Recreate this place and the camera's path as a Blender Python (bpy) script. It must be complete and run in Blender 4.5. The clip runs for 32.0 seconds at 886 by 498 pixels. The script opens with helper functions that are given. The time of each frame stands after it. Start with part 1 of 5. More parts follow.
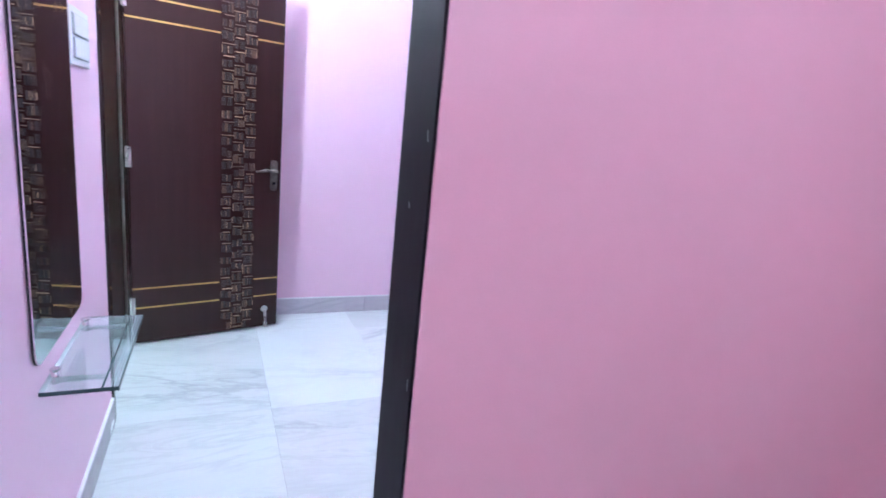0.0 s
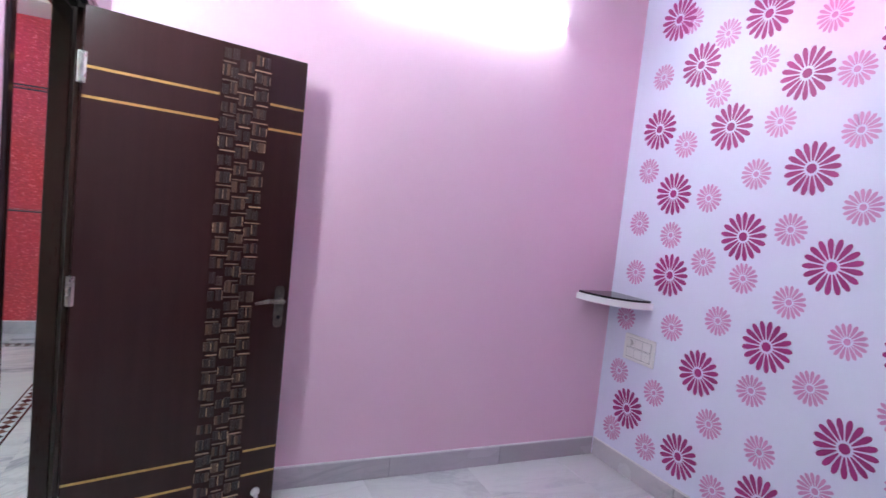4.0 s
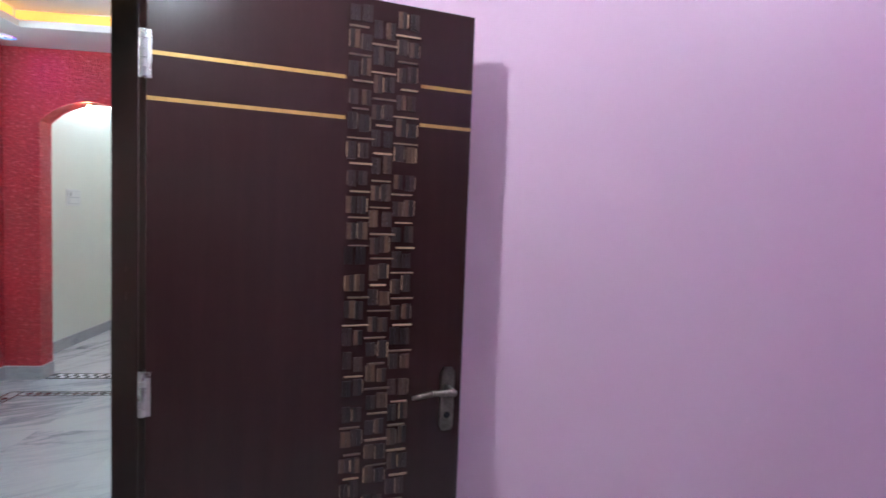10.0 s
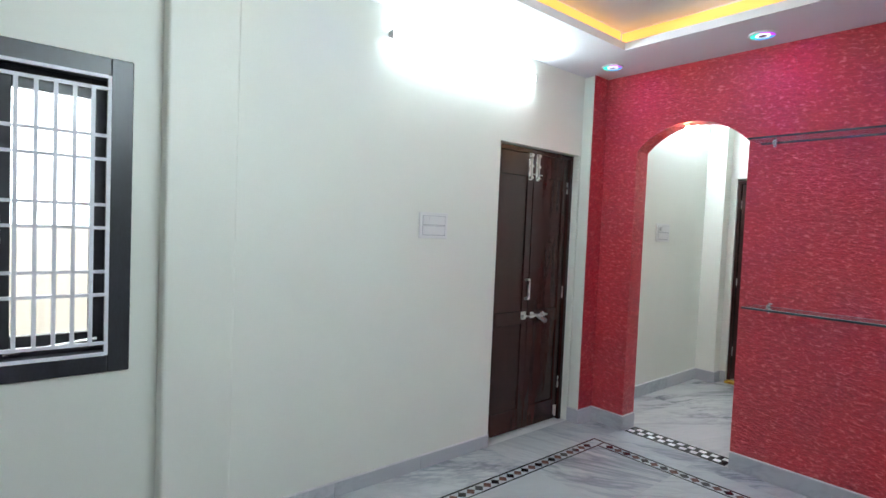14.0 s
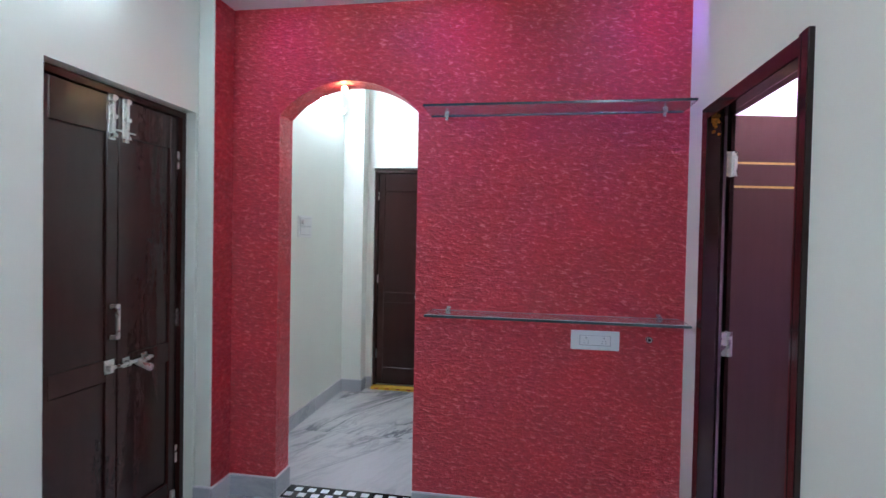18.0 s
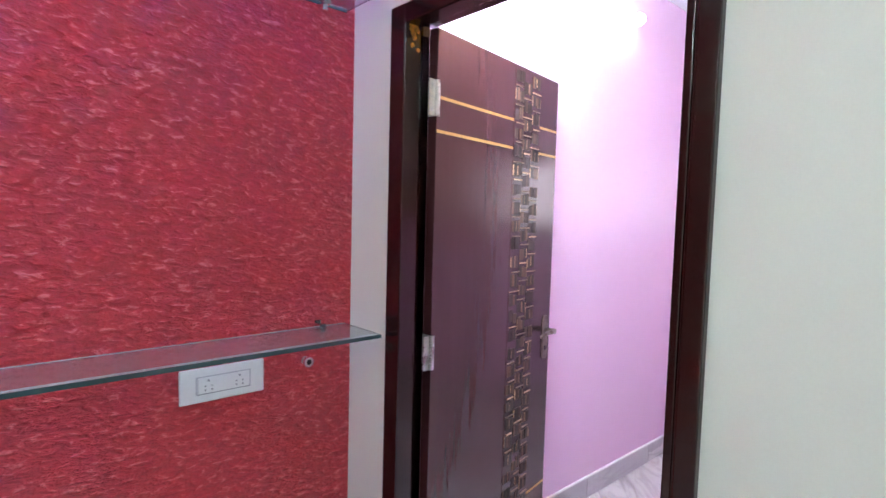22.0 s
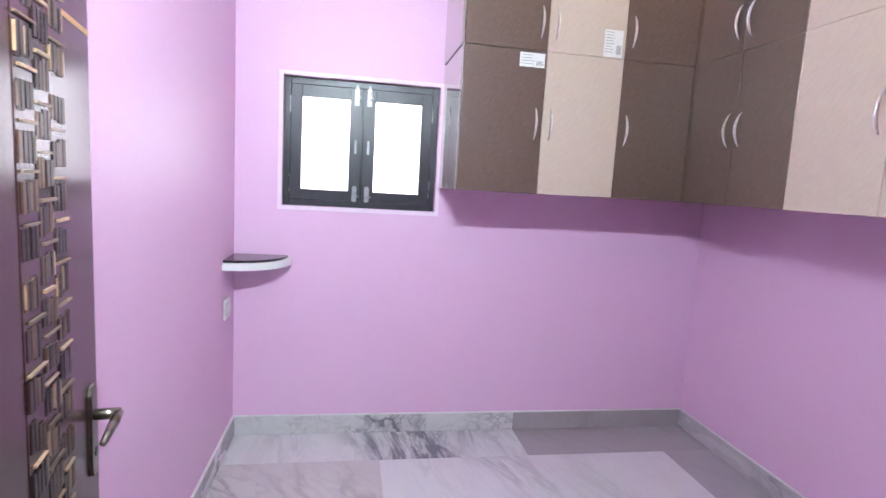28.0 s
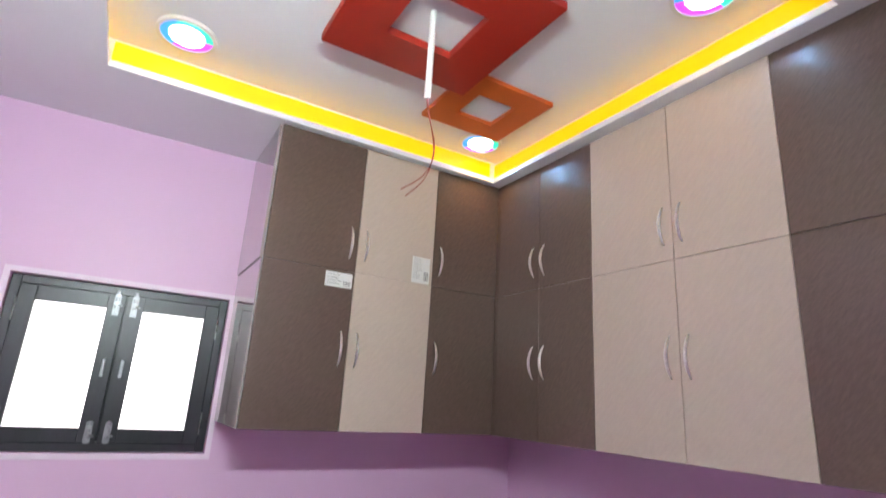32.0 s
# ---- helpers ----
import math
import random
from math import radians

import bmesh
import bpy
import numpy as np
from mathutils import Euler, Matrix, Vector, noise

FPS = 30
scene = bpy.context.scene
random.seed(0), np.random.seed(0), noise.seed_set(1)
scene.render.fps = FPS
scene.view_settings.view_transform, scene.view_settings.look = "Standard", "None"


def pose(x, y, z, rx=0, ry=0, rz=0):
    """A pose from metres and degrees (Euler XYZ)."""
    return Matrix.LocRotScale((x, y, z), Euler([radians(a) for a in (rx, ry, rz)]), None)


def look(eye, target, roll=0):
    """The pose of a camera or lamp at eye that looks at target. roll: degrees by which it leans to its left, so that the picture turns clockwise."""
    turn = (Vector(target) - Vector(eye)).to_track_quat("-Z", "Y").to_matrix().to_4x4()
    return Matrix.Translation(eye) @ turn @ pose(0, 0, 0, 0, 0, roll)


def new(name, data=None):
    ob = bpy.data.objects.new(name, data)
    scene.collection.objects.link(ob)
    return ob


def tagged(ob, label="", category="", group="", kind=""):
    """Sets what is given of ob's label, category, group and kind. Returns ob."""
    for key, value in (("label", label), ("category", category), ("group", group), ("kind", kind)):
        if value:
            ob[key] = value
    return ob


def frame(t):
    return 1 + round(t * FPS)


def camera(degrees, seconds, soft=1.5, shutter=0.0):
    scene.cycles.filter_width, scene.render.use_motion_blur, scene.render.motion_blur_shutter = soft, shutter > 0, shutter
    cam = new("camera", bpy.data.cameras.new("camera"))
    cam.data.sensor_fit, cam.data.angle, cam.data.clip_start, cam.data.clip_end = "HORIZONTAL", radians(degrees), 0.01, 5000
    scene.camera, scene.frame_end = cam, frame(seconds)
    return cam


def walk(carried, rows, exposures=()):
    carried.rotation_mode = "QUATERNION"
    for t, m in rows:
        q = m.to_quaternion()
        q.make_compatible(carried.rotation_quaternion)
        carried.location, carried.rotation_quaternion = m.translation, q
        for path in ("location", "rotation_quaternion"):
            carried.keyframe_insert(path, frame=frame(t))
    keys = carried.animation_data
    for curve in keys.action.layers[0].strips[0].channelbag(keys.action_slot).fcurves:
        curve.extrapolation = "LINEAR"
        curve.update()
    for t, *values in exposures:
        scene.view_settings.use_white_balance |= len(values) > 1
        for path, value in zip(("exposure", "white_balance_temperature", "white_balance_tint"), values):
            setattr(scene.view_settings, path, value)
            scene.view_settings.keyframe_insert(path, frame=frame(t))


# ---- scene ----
cam = camera(79.7, 32.0, soft=1.5, shutter=0.25)
PATH = [
    (0, (0.353, -3.522, 1.321), (1.147, -1.739, 0.884), 5.8),
    (0.5, (0.309, -3.393, 1.357), (0.904, -1.525, 0.965), 5.6),
    (1, (0.292, -3.253, 1.388), (0.738, -1.33, 1.065), 4.2),
    (1.5, (0.276, -3.155, 1.397), (0.668, -1.216, 1.104), 3.5),
    (2, (0.271, -3.049, 1.405), (0.655, -1.107, 1.12), 4.5),
    (2.5, (0.286, -2.924, 1.386), (0.721, -0.984, 1.168), 5.2),
    (4.5, (0.419, -2.495, 1.453), (1.475, -0.799, 1.352), 6.0),
    (5, (0.481, -2.433, 1.453), (1.806, -0.936, 1.399), 5.9),
    (5.5, (0.497, -2.379, 1.457), (2.045, -1.112, 1.432), 5.4),
    (6, (0.531, -2.372, 1.443), (2.231, -1.319, 1.441), 5.5),
    (6.5, (0.521, -2.35, 1.446), (2.302, -1.438, 1.438), 5.5),
    (7, (0.505, -2.326, 1.445), (2.309, -1.464, 1.433), 5.3),
    (7.5, (0.501, -2.309, 1.448), (2.266, -1.368, 1.419), 5.1),
    (8, (0.477, -2.228, 1.443), (2.114, -1.081, 1.375), 4.9),
    (8.5, (0.477, -2.142, 1.424), (1.908, -0.748, 1.327), 4.2),
    (9, (0.506, -1.97, 1.431), (1.593, -0.295, 1.32), 3.8),
    (9.5, (0.514, -1.808, 1.431), (1.226, 0.059, 1.342), 3.1),
    (10, (0.479, -1.663, 1.46), (0.72, 0.319, 1.343), 2.1),
    (10.5, (0.438, -1.526, 1.47), (0.306, 0.465, 1.337), 2.3),
    (11, (0.345, -1.353, 1.471), (-0.103, 0.592, 1.34), 2.1),
    (11.5, (0.269, -1.237, 1.482), (-0.472, 0.616, 1.343), 1.8),
    (12, (0.163, -1.093, 1.485), (-0.914, 0.587, 1.348), 1.5),
    (12.5, (0.097, -0.962, 1.475), (-1.211, 0.546, 1.35), 1.6),
    (13, (0.017, -0.814, 1.496), (-1.438, 0.555, 1.41), 2.3),
    (13.5, (-0.046, -0.715, 1.497), (-1.573, 0.574, 1.418), 2.4),
    (15.5, (-0.513, -0.379, 1.425), (-1.874, 1.083, 1.343), 2.3),
    (16, (-0.625, -0.253, 1.421), (-1.788, 1.373, 1.344), 2.3),
    (16.5, (-0.689, -0.096, 1.433), (-1.653, 1.655, 1.361), 2.4),
    (17, (-0.754, 0.067, 1.459), (-1.47, 1.933, 1.404), 2.1),
    (17.5, (-0.808, 0.182, 1.46), (-1.332, 2.112, 1.41), 1.8),
    (18, (-0.895, 0.298, 1.461), (-1.222, 2.271, 1.42), 1.1),
    (18.5, (-0.982, 0.407, 1.47), (-1.156, 2.399, 1.433), 0.6),
    (19, (-1.049, 0.525, 1.449), (-1.075, 2.524, 1.404), 0.8),
    (19.5, (-1.084, 0.67, 1.429), (-0.96, 2.666, 1.375), 1.1),
    (20, (-1.093, 0.881, 1.424), (-0.769, 2.853, 1.348), 1.4),
    (20.5, (-1.096, 1.046, 1.432), (-0.57, 2.973, 1.324), 1.8),
    (21, (-1.092, 1.214, 1.438), (-0.303, 3.048, 1.315), 2.2),
    (21.5, (-1.077, 1.357, 1.441), (-0.021, 3.05, 1.315), 1.4),
    (22, (-1.095, 1.514, 1.454), (0.231, 3.005, 1.325), 1.5),
    (22.5, (-1.076, 1.639, 1.456), (0.41, 2.969, 1.298), 2.3),
    (23, (-1.018, 1.78, 1.456), (0.604, 2.933, 1.257), 2.2),
    (23.5, (-0.942, 1.918, 1.434), (0.801, 2.851, 1.125), 2.2),
    (24, (-0.91, 1.989, 1.399), (0.897, 2.744, 0.99), 3.0),
    (24.5, (-0.87, 2.099, 1.373), (1.012, 2.608, 0.928), 3.9),
    (25, (-0.837, 2.192, 1.391), (1.086, 2.467, 0.914), 3.3),
    (25.5, (-0.792, 2.256, 1.391), (1.143, 2.311, 0.888), 4.4),
    (27.5, (-0.44, 2.366, 1.456), (1.527, 2.14, 1.178), 3.4),
    (28, (-0.386, 2.38, 1.471), (1.569, 2.044, 1.221), 3.3),
    (28.5, (-0.294, 2.357, 1.486), (1.619, 1.82, 1.258), 3.5),
    (29, (-0.217, 2.357, 1.491), (1.63, 1.613, 1.301), 3.6),
    (29.5, (-0.152, 2.347, 1.48), (1.61, 1.416, 1.315), 3.7),
    (30, (-0.116, 2.316, 1.482), (1.6, 1.3, 1.329), 3.9),
    (30.5, (-0.085, 2.295, 1.495), (1.618, 1.254, 1.369), 3.8),
    (31, (-0.071, 2.28, 1.511), (1.637, 1.239, 1.466), 3.7),
    (31.5, (-0.066, 2.287, 1.541), (1.643, 1.266, 1.733), 3.5),
    (32, (-0.081, 2.328, 1.59), (1.585, 1.364, 2.134), 3.5),
]
EXPO = [(0.0, 0.97, 5550, 10), (0.5, 0.77, 6000, 15), (1.0, 0.5, 6250, 17), (2.5, 0.36, 6250, 17), (5.0, 0.0, 6600, 20), (7.0, 0.0, 6700, 21), (8.0, 0.02, 6950, 21), (9.0, -0.1, 6850, 20), (10.1, -0.12, 6200, 18), (11.0, -0.1, 6500, 17), (11.8, 0.25, 7700, 25), (12.6, 0.2, 7500, 25),
        (13.0, -0.15, 5800, 14), (15.4, -0.12, 7300, 17), (16.2, -0.2, 7300, 20), (17.0, -0.22, 5750, 12), (18.0, -0.29, 5900, 16), (19.0, 0.06, 6550, 15), (20.0, 0.3, 6650, 16), (21.0, 0.36, 6600, 18), (22.0, 0.28, 6400, 16), (23.0, 0.32, 6750, 14), (24.0, 0.3, 6400, 13),
        (25.0, 0.0, 6150, 16), (28.0, -0.02, 6350, 10), (29.0, -0.22, 6350, 8), (30.0, -0.38, 6550, 8), (31.0, -0.36, 6700, 7), (32.0, -0.58, 6900, 5)]
walk(cam, [(t, look(eye, target, roll)) for t, eye, target, roll in PATH], EXPO)

# ---------------------------------------------------------------- plan
X1 = 2.73           # flowered wall of the first bedroom
R = 3.035           # red wall of the hall
XW = -2.645         # west wall of the hall
HE = -0.151         # east wall of the hall
BW = -0.03          # west wall of both bedrooms
W2, N2, S2 = 2.578, 3.006, 0.260
RB = R + 0.16       # passage side of the red wall
ZC, ZT = 2.70, 2.84  # dropped ceiling band, tray
YS = -2.61          # south wall of the first bedroom
CX, CY, CZ = 2.074, 0.757, 1.440  # cabinet fronts and underside

# ---------------------------------------------------------------- world
world = bpy.data.worlds.new("sky")
scene.world = world
world.use_nodes = True
wn = world.node_tree
sky = wn.nodes.new("ShaderNodeTexSky")
sky.sky_type, sky.sun_disc = "NISHITA", False
sky.sun_elevation, sky.sun_rotation = radians(48), radians(120)
wn.links.new(sky.outputs[0], wn.nodes["Background"].inputs[0])
wn.nodes["Background"].inputs[1].default_value = 0.15
sun_data = bpy.data.lights.new("sun", "SUN")
sun_data.energy, sun_data.angle, sun_data.color = 2.0, radians(3), (1, 0.96, 0.9)
sun = new("sun", sun_data)
sun.matrix_world = look((5, -4, 8), (0, 0, 0))
LIGHT = dict(tube=172.0, cove=1.25, ring=1.4, core=12.0, spot=6.0, bulb=200.0, led=1650.0)

# ---------------------------------------------------------------- materials
def nd(nt, kind, **kw):
    n = nt.nodes.new(kind)
    for k, v in kw.items():
        n.inputs[k].default_value = v
    return n


def material(name, base, rough=0.5, metal=0.0, vary=0.12, scale=3.0, grain=120.0, bump=0.1, stretch=(1, 1, 1), second=None, dist=0.002,
             coat=0.0, where="Object", spec=0.5, per_object=0.0, turn=0.0, rvar=0.2):
    """A procedural surface: large-scale variation, fine grain and relief."""
    m = bpy.data.materials.new(name)
    m.use_nodes = True
    nt = m.node_tree
    p = nt.nodes["Principled BSDF"]
    tc = nt.nodes.new("ShaderNodeTexCoord")
    mp = nt.nodes.new("ShaderNodeMapping")
    mp.vector_type = "TEXTURE"
    mp.inputs["Scale"].default_value = [1 / c for c in stretch]
    mp.inputs["Rotation"].default_value = (0, radians(turn), 0)
    if where == "World":
        geo = nt.nodes.new("ShaderNodeNewGeometry")
        nt.links.new(geo.outputs["Position"], mp.inputs[0])
    else:
        nt.links.new(tc.outputs["Object"], mp.inputs[0])
    big = nd(nt, "ShaderNodeTexNoise", Scale=scale, Detail=4.0, Roughness=0.6)
    fine = nd(nt, "ShaderNodeTexNoise", Scale=grain, Detail=3.0, Roughness=0.6)
    nt.links.new(mp.outputs[0], big.inputs["Vector"])
    nt.links.new(mp.outputs[0], fine.inputs["Vector"])
    dark = second or tuple(c * (1 - 2.2 * vary) for c in base)
    lite = tuple(min(1, c * (1 + vary)) for c in base)
    ramp = nt.nodes.new("ShaderNodeValToRGB")
    ramp.color_ramp.elements[0].position, ramp.color_ramp.elements[1].position = 0.3, 0.72
    ramp.color_ramp.elements[0].color, ramp.color_ramp.elements[1].color = (*dark, 1), (*lite, 1)
    mix = nt.nodes.new("ShaderNodeMath")
    mix.operation = "MULTIPLY_ADD"
    mix.inputs[1].default_value = 0.35
    nt.links.new(fine.outputs[0], mix.inputs[0])
    half = nt.nodes.new("ShaderNodeMath")
    half.operation = "MULTIPLY"
    half.inputs[1].default_value = 0.65
    nt.links.new(big.outputs[0], half.inputs[0])
    nt.links.new(half.outputs[0], mix.inputs[2])
    fac = mix.outputs[0]
    if per_object:
        info = nt.nodes.new("ShaderNodeObjectInfo")
        add = nt.nodes.new("ShaderNodeMath")
        add.operation = "MULTIPLY_ADD"
        add.inputs[1].default_value = per_object
        nt.links.new(info.outputs["Random"], add.inputs[0])
        nt.links.new(fac, add.inputs[2])
        fac = add.outputs[0]
    nt.links.new(fac, ramp.inputs[0])
    nt.links.new(ramp.outputs[0], p.inputs["Base Color"])
    rr = nt.nodes.new("ShaderNodeMapRange")
    rr.inputs["To Min"].default_value, rr.inputs["To Max"].default_value = max(0.02, rough * (1 - rvar)), min(1, rough * (1 + rvar))
    nt.links.new(big.outputs[0], rr.inputs[0])
    nt.links.new(rr.outputs[0], p.inputs["Roughness"])
    p.inputs["Metallic"].default_value = metal
    p.inputs["Coat Weight"].default_value = coat
    p.inputs["Coat Roughness"].default_value = 0.08
    p.inputs["Specular IOR Level"].default_value = spec
    if bump:
        b = nd(nt, "ShaderNodeBump", Strength=bump, Distance=dist)
        nt.links.new(fine.outputs[0], b.inputs["Height"])
        nt.links.new(b.outputs[0], p.inputs["Normal"])
    return m


def glow(name, colour, strength):
    m = bpy.data.materials.new(name)
    m.use_nodes = True
    p = m.node_tree.nodes["Principled BSDF"]
    p.inputs["Base Color"].default_value = (*[0.7 * c for c in colour], 1)
    p.inputs["Emission Color"].default_value = (*colour, 1)
    p.inputs["Emission Strength"].default_value = strength
    return m


def paint(name, base, rough=0.45):
    return material(name, base, rough, vary=0.025, scale=1.3, grain=260, bump=0.06, dist=0.001, where="World")


def marble(name, light, grey, seed, vein=0.55, rough=0.12, blush=0.0, swing=1.0, fold=None):
    """Polished marble: every slab takes its own cut, turn and warmth of the stone by Object Info's Random."""
    m = bpy.data.materials.new(name)
    m.use_nodes = True
    nt = m.node_tree
    p = nt.nodes["Principled BSDF"]

    def link(a, b):
        nt.links.new(a, b)

    def calc(op, a, b):
        n = nt.nodes.new("ShaderNodeMath")
        n.operation = op
        for k, v in enumerate((a, b)):
            if isinstance(v, (int, float)):
                n.inputs[k].default_value = v
            else:
                link(v, n.inputs[k])
        return n.outputs[0]

    def span(value, a, b, lo, hi):
        n = nd(nt, "ShaderNodeMapRange")
        for key, v in (("From Min", a), ("From Max", b), ("To Min", lo), ("To Max", hi)):
            n.inputs[key].default_value = v
        link(value, n.inputs[0])
        return n.outputs[0]
    geo = nt.nodes.new("ShaderNodeNewGeometry")
    info = nt.nodes.new("ShaderNodeObjectInfo")
    rnd = info.outputs["Random"]
    comb = nt.nodes.new("ShaderNodeCombineXYZ")
    for k, f in enumerate((17.3, 31.7, 11.1)):
        link(calc("MULTIPLY", rnd, f), comb.inputs[k])
    add = nt.nodes.new("ShaderNodeVectorMath")
    if fold is None:
        link(geo.outputs["Position"], add.inputs[0])
        link(comb.outputs[0], add.inputs[1])
    else:                       # book-matched slabs, mirrored about y = fold
        sep, mirrored = nt.nodes.new("ShaderNodeSeparateXYZ"), nt.nodes.new("ShaderNodeCombineXYZ")
        link(geo.outputs["Position"], sep.inputs[0])
        link(sep.outputs[0], mirrored.inputs[0])
        link(calc("ABSOLUTE", calc("SUBTRACT", sep.outputs[1], fold), 0.0), mirrored.inputs[1])
        link(mirrored.outputs[0], add.inputs[0])
        add.inputs[1].default_value = (seed * 7, seed * 3, seed)
    turn = nt.nodes.new("ShaderNodeVectorRotate")
    turn.rotation_type = "Z_AXIS"
    link(add.outputs[0], turn.inputs["Vector"])
    link(span(rnd, 0, 1, 0.25 + seed, 0.25 + seed + (swing if fold is None else 0.0)), turn.inputs["Angle"])
    rot = nt.nodes.new("ShaderNodeMapping")
    rot.inputs["Scale"].default_value = (1.0, 0.24, 1)
    link(turn.outputs[0], rot.inputs[0])

    def noise(scale, detail, rough_, dist):
        n = nd(nt, "ShaderNodeTexNoise", Scale=scale, Detail=detail, Roughness=rough_, Distortion=dist)
        link(rot.outputs[0], n.inputs["Vector"])
        return n.outputs[0]
    where = span(noise(1.7, 2.0, 0.5, 0.0), 0.42, 0.62, 0.1, 1.0)     # veins come and go
    bold = span(calc("ABSOLUTE", calc("SUBTRACT", noise(2.4, 6.0, 0.6, 0.6), 0.5), 0.0), 0.0, 0.035, 1.0, 0.0)
    fine = span(calc("ABSOLUTE", calc("SUBTRACT", noise(9.0, 5.0, 0.6, 0.9), 0.5), 0.0), 0.0, 0.06, 0.45, 0.0)
    cloud = span(noise(3.0, 5.0, 0.65, 0.3), 0.44, 0.7, 0.0, 0.55)
    total = calc("MULTIPLY", calc("ADD", calc("MAXIMUM", bold, fine), cloud), where)
    amount = calc("MINIMUM", calc("MULTIPLY", total, vein), 1.0)
    warm = nt.nodes.new("ShaderNodeMix")
    warm.data_type = "RGBA"
    link(calc("MULTIPLY", calc("FRACT", calc("MULTIPLY", rnd, 7.3), 0.0), blush), warm.inputs["Factor"])
    warm.inputs["A"].default_value = (*light, 1)
    warm.inputs["B"].default_value = (light[0] * 0.93, light[1] * 0.80, light[2] * 0.76, 1)
    mul = nt.nodes.new("ShaderNodeMix")
    mul.data_type = "RGBA"
    link(amount, mul.inputs["Factor"])
    link(warm.outputs["Result"], mul.inputs["A"])
    mul.inputs["B"].default_value = (*grey, 1)
    tone = nt.nodes.new("ShaderNodeVectorMath")
    tone.operation = "SCALE"
    link(mul.outputs["Result"], tone.inputs[0])
    link(span(calc("FRACT", calc("MULTIPLY", rnd, 13.7), 0.0), 0, 1, 0.9, 1.06), tone.inputs["Scale"])
    link(tone.outputs[0], p.inputs["Base Color"])
    link(span(noise(5.0, 3.0, 0.6, 0.0), 0.3, 0.7, rough * 0.75, rough * 1.5), p.inputs["Roughness"])
    return m


M = {}
M["pink"] = paint("pink_paint", (0.77, 0.515, 0.63))
M["mauve"] = paint("mauve_paint", (0.74, 0.475, 0.69))
# wash room pink with the reddish bounced light and shade mixed into it
M["rose"] = paint("pink_paint_bounce_tint", (0.74, 0.41, 0.49))
M["pale_mauve"] = paint("pale_mauve_paint", (0.84, 0.68, 0.82))
M["white_wall"] = paint("white_blue_paint", (0.68, 0.70, 0.84))
M["cream"] = paint("cream_paint", (0.79, 0.80, 0.73))
M["white"] = paint("white_paint", (0.82, 0.82, 0.82))
M["ceiling"] = paint("ceiling_paint", (0.84, 0.84, 0.86), 0.6)
M["marble"] = marble("white_marble", (0.60, 0.635, 0.63), (0.34, 0.35, 0.37), 1.15, 0.5, swing=0.5, blush=0.25)
M["marble_pink"] = marble("blush_marble", (0.56, 0.52, 0.53), (0.27, 0.23, 0.25), 0.55, 0.6, rough=0.06, blush=0.5, fold=2.2)
M["marble_bright"] = marble("bright_marble", (0.66, 0.65, 0.67), (0.34, 0.32, 0.35), 0.5, 0.6, rough=0.06)
M["marble_streak"] = marble("streaked_marble", (0.60, 0.59, 0.60), (0.20, 0.19, 0.22), 1.1, 1.0, rough=0.08, swing=0.2)
M["marble_plain"] = marble("mauve_grey_marble", (0.40, 0.37, 0.385), (0.30, 0.275, 0.29), 0.3, 0.35, rough=0.08)
M["marble_vein"] = marble("veined_passage_marble", (0.56, 0.565, 0.575), (0.20, 0.205, 0.22), 0.11, 1.25, swing=0.25, blush=0.5)
M["marble_grey"] = marble("pale_grey_marble", (0.50, 0.515, 0.53), (0.24, 0.26, 0.29), 0.2, 0.8)
M["skirt"] = marble("grey_marble", (0.50, 0.51, 0.54), (0.30, 0.31, 0.35), 0.9, 0.5, rough=0.2)
M["skirt_pale"] = marble("pale_skirting_marble", (0.50, 0.47, 0.50), (0.33, 0.32, 0.35), 0.9, 0.5, rough=0.2)
M["skirt_dark"] = marble("purplish_skirting_marble", (0.50, 0.47, 0.50), (0.28, 0.26, 0.29), 0.9, 0.6, rough=0.2)
M["grout_white"] = material("white_cement", (0.72, 0.70, 0.71), 0.7, vary=0.08, scale=20)
M["grout"] = material("grout", (0.6, 0.6, 0.6), 0.8, vary=0.1, scale=9)
M["black"] = material("black_granite", (0.022, 0.021, 0.024), 0.14, vary=0.3, scale=30, bump=0)
M["brown_stone"] = material("brown_stone", (0.16, 0.085, 0.07), 0.18, vary=0.2, scale=20, bump=0)
M["frame_wood"] = material("dark_varnished_wood", (0.022, 0.0066, 0.0058), 0.15, vary=0.22, scale=2.2, grain=30, stretch=(9, 9, 0.7), bump=0.04, coat=0.14, spec=0.36, rvar=0.15)
M["leaf_wood"] = material("dark_wood_veneer", (0.027, 0.0098, 0.0094), 0.25, vary=0.09, scale=2.0, grain=26, stretch=(14, 14, 0.7), bump=0.0, coat=0.0, spec=0.3, rvar=0.04)
# same veneer, with the mauve room's reflected light put into its base colour
M["leaf_wood_mauve_lit"] = material("wood_veneer_mauve_lit", (0.046, 0.015, 0.017), 0.22, vary=0.07, scale=2.0, grain=26, stretch=(14, 14, 0.7), bump=0.0, spec=0.42, rvar=0.08)
M["old_wood"] = material("brown_painted_wood", (0.030, 0.010, 0.0085), 0.24, vary=0.10, scale=2.2, grain=40, stretch=(6, 6, 0.8), bump=0.03, coat=0.0, spec=0.3, rvar=0.1)
M["steel"] = material("brushed_steel", (0.62, 0.61, 0.58), 0.28, 1.0, vary=0.12, scale=20, bump=0.04)
M["handle_steel"] = material("satin_steel", (0.86, 0.84, 0.83), 0.3, 1.0, vary=0.12, scale=30, bump=0.03)
M["steel_dull"] = material("dull_steel", (0.36, 0.36, 0.38), 0.42, 1.0, vary=0.15, scale=30, bump=0.05)
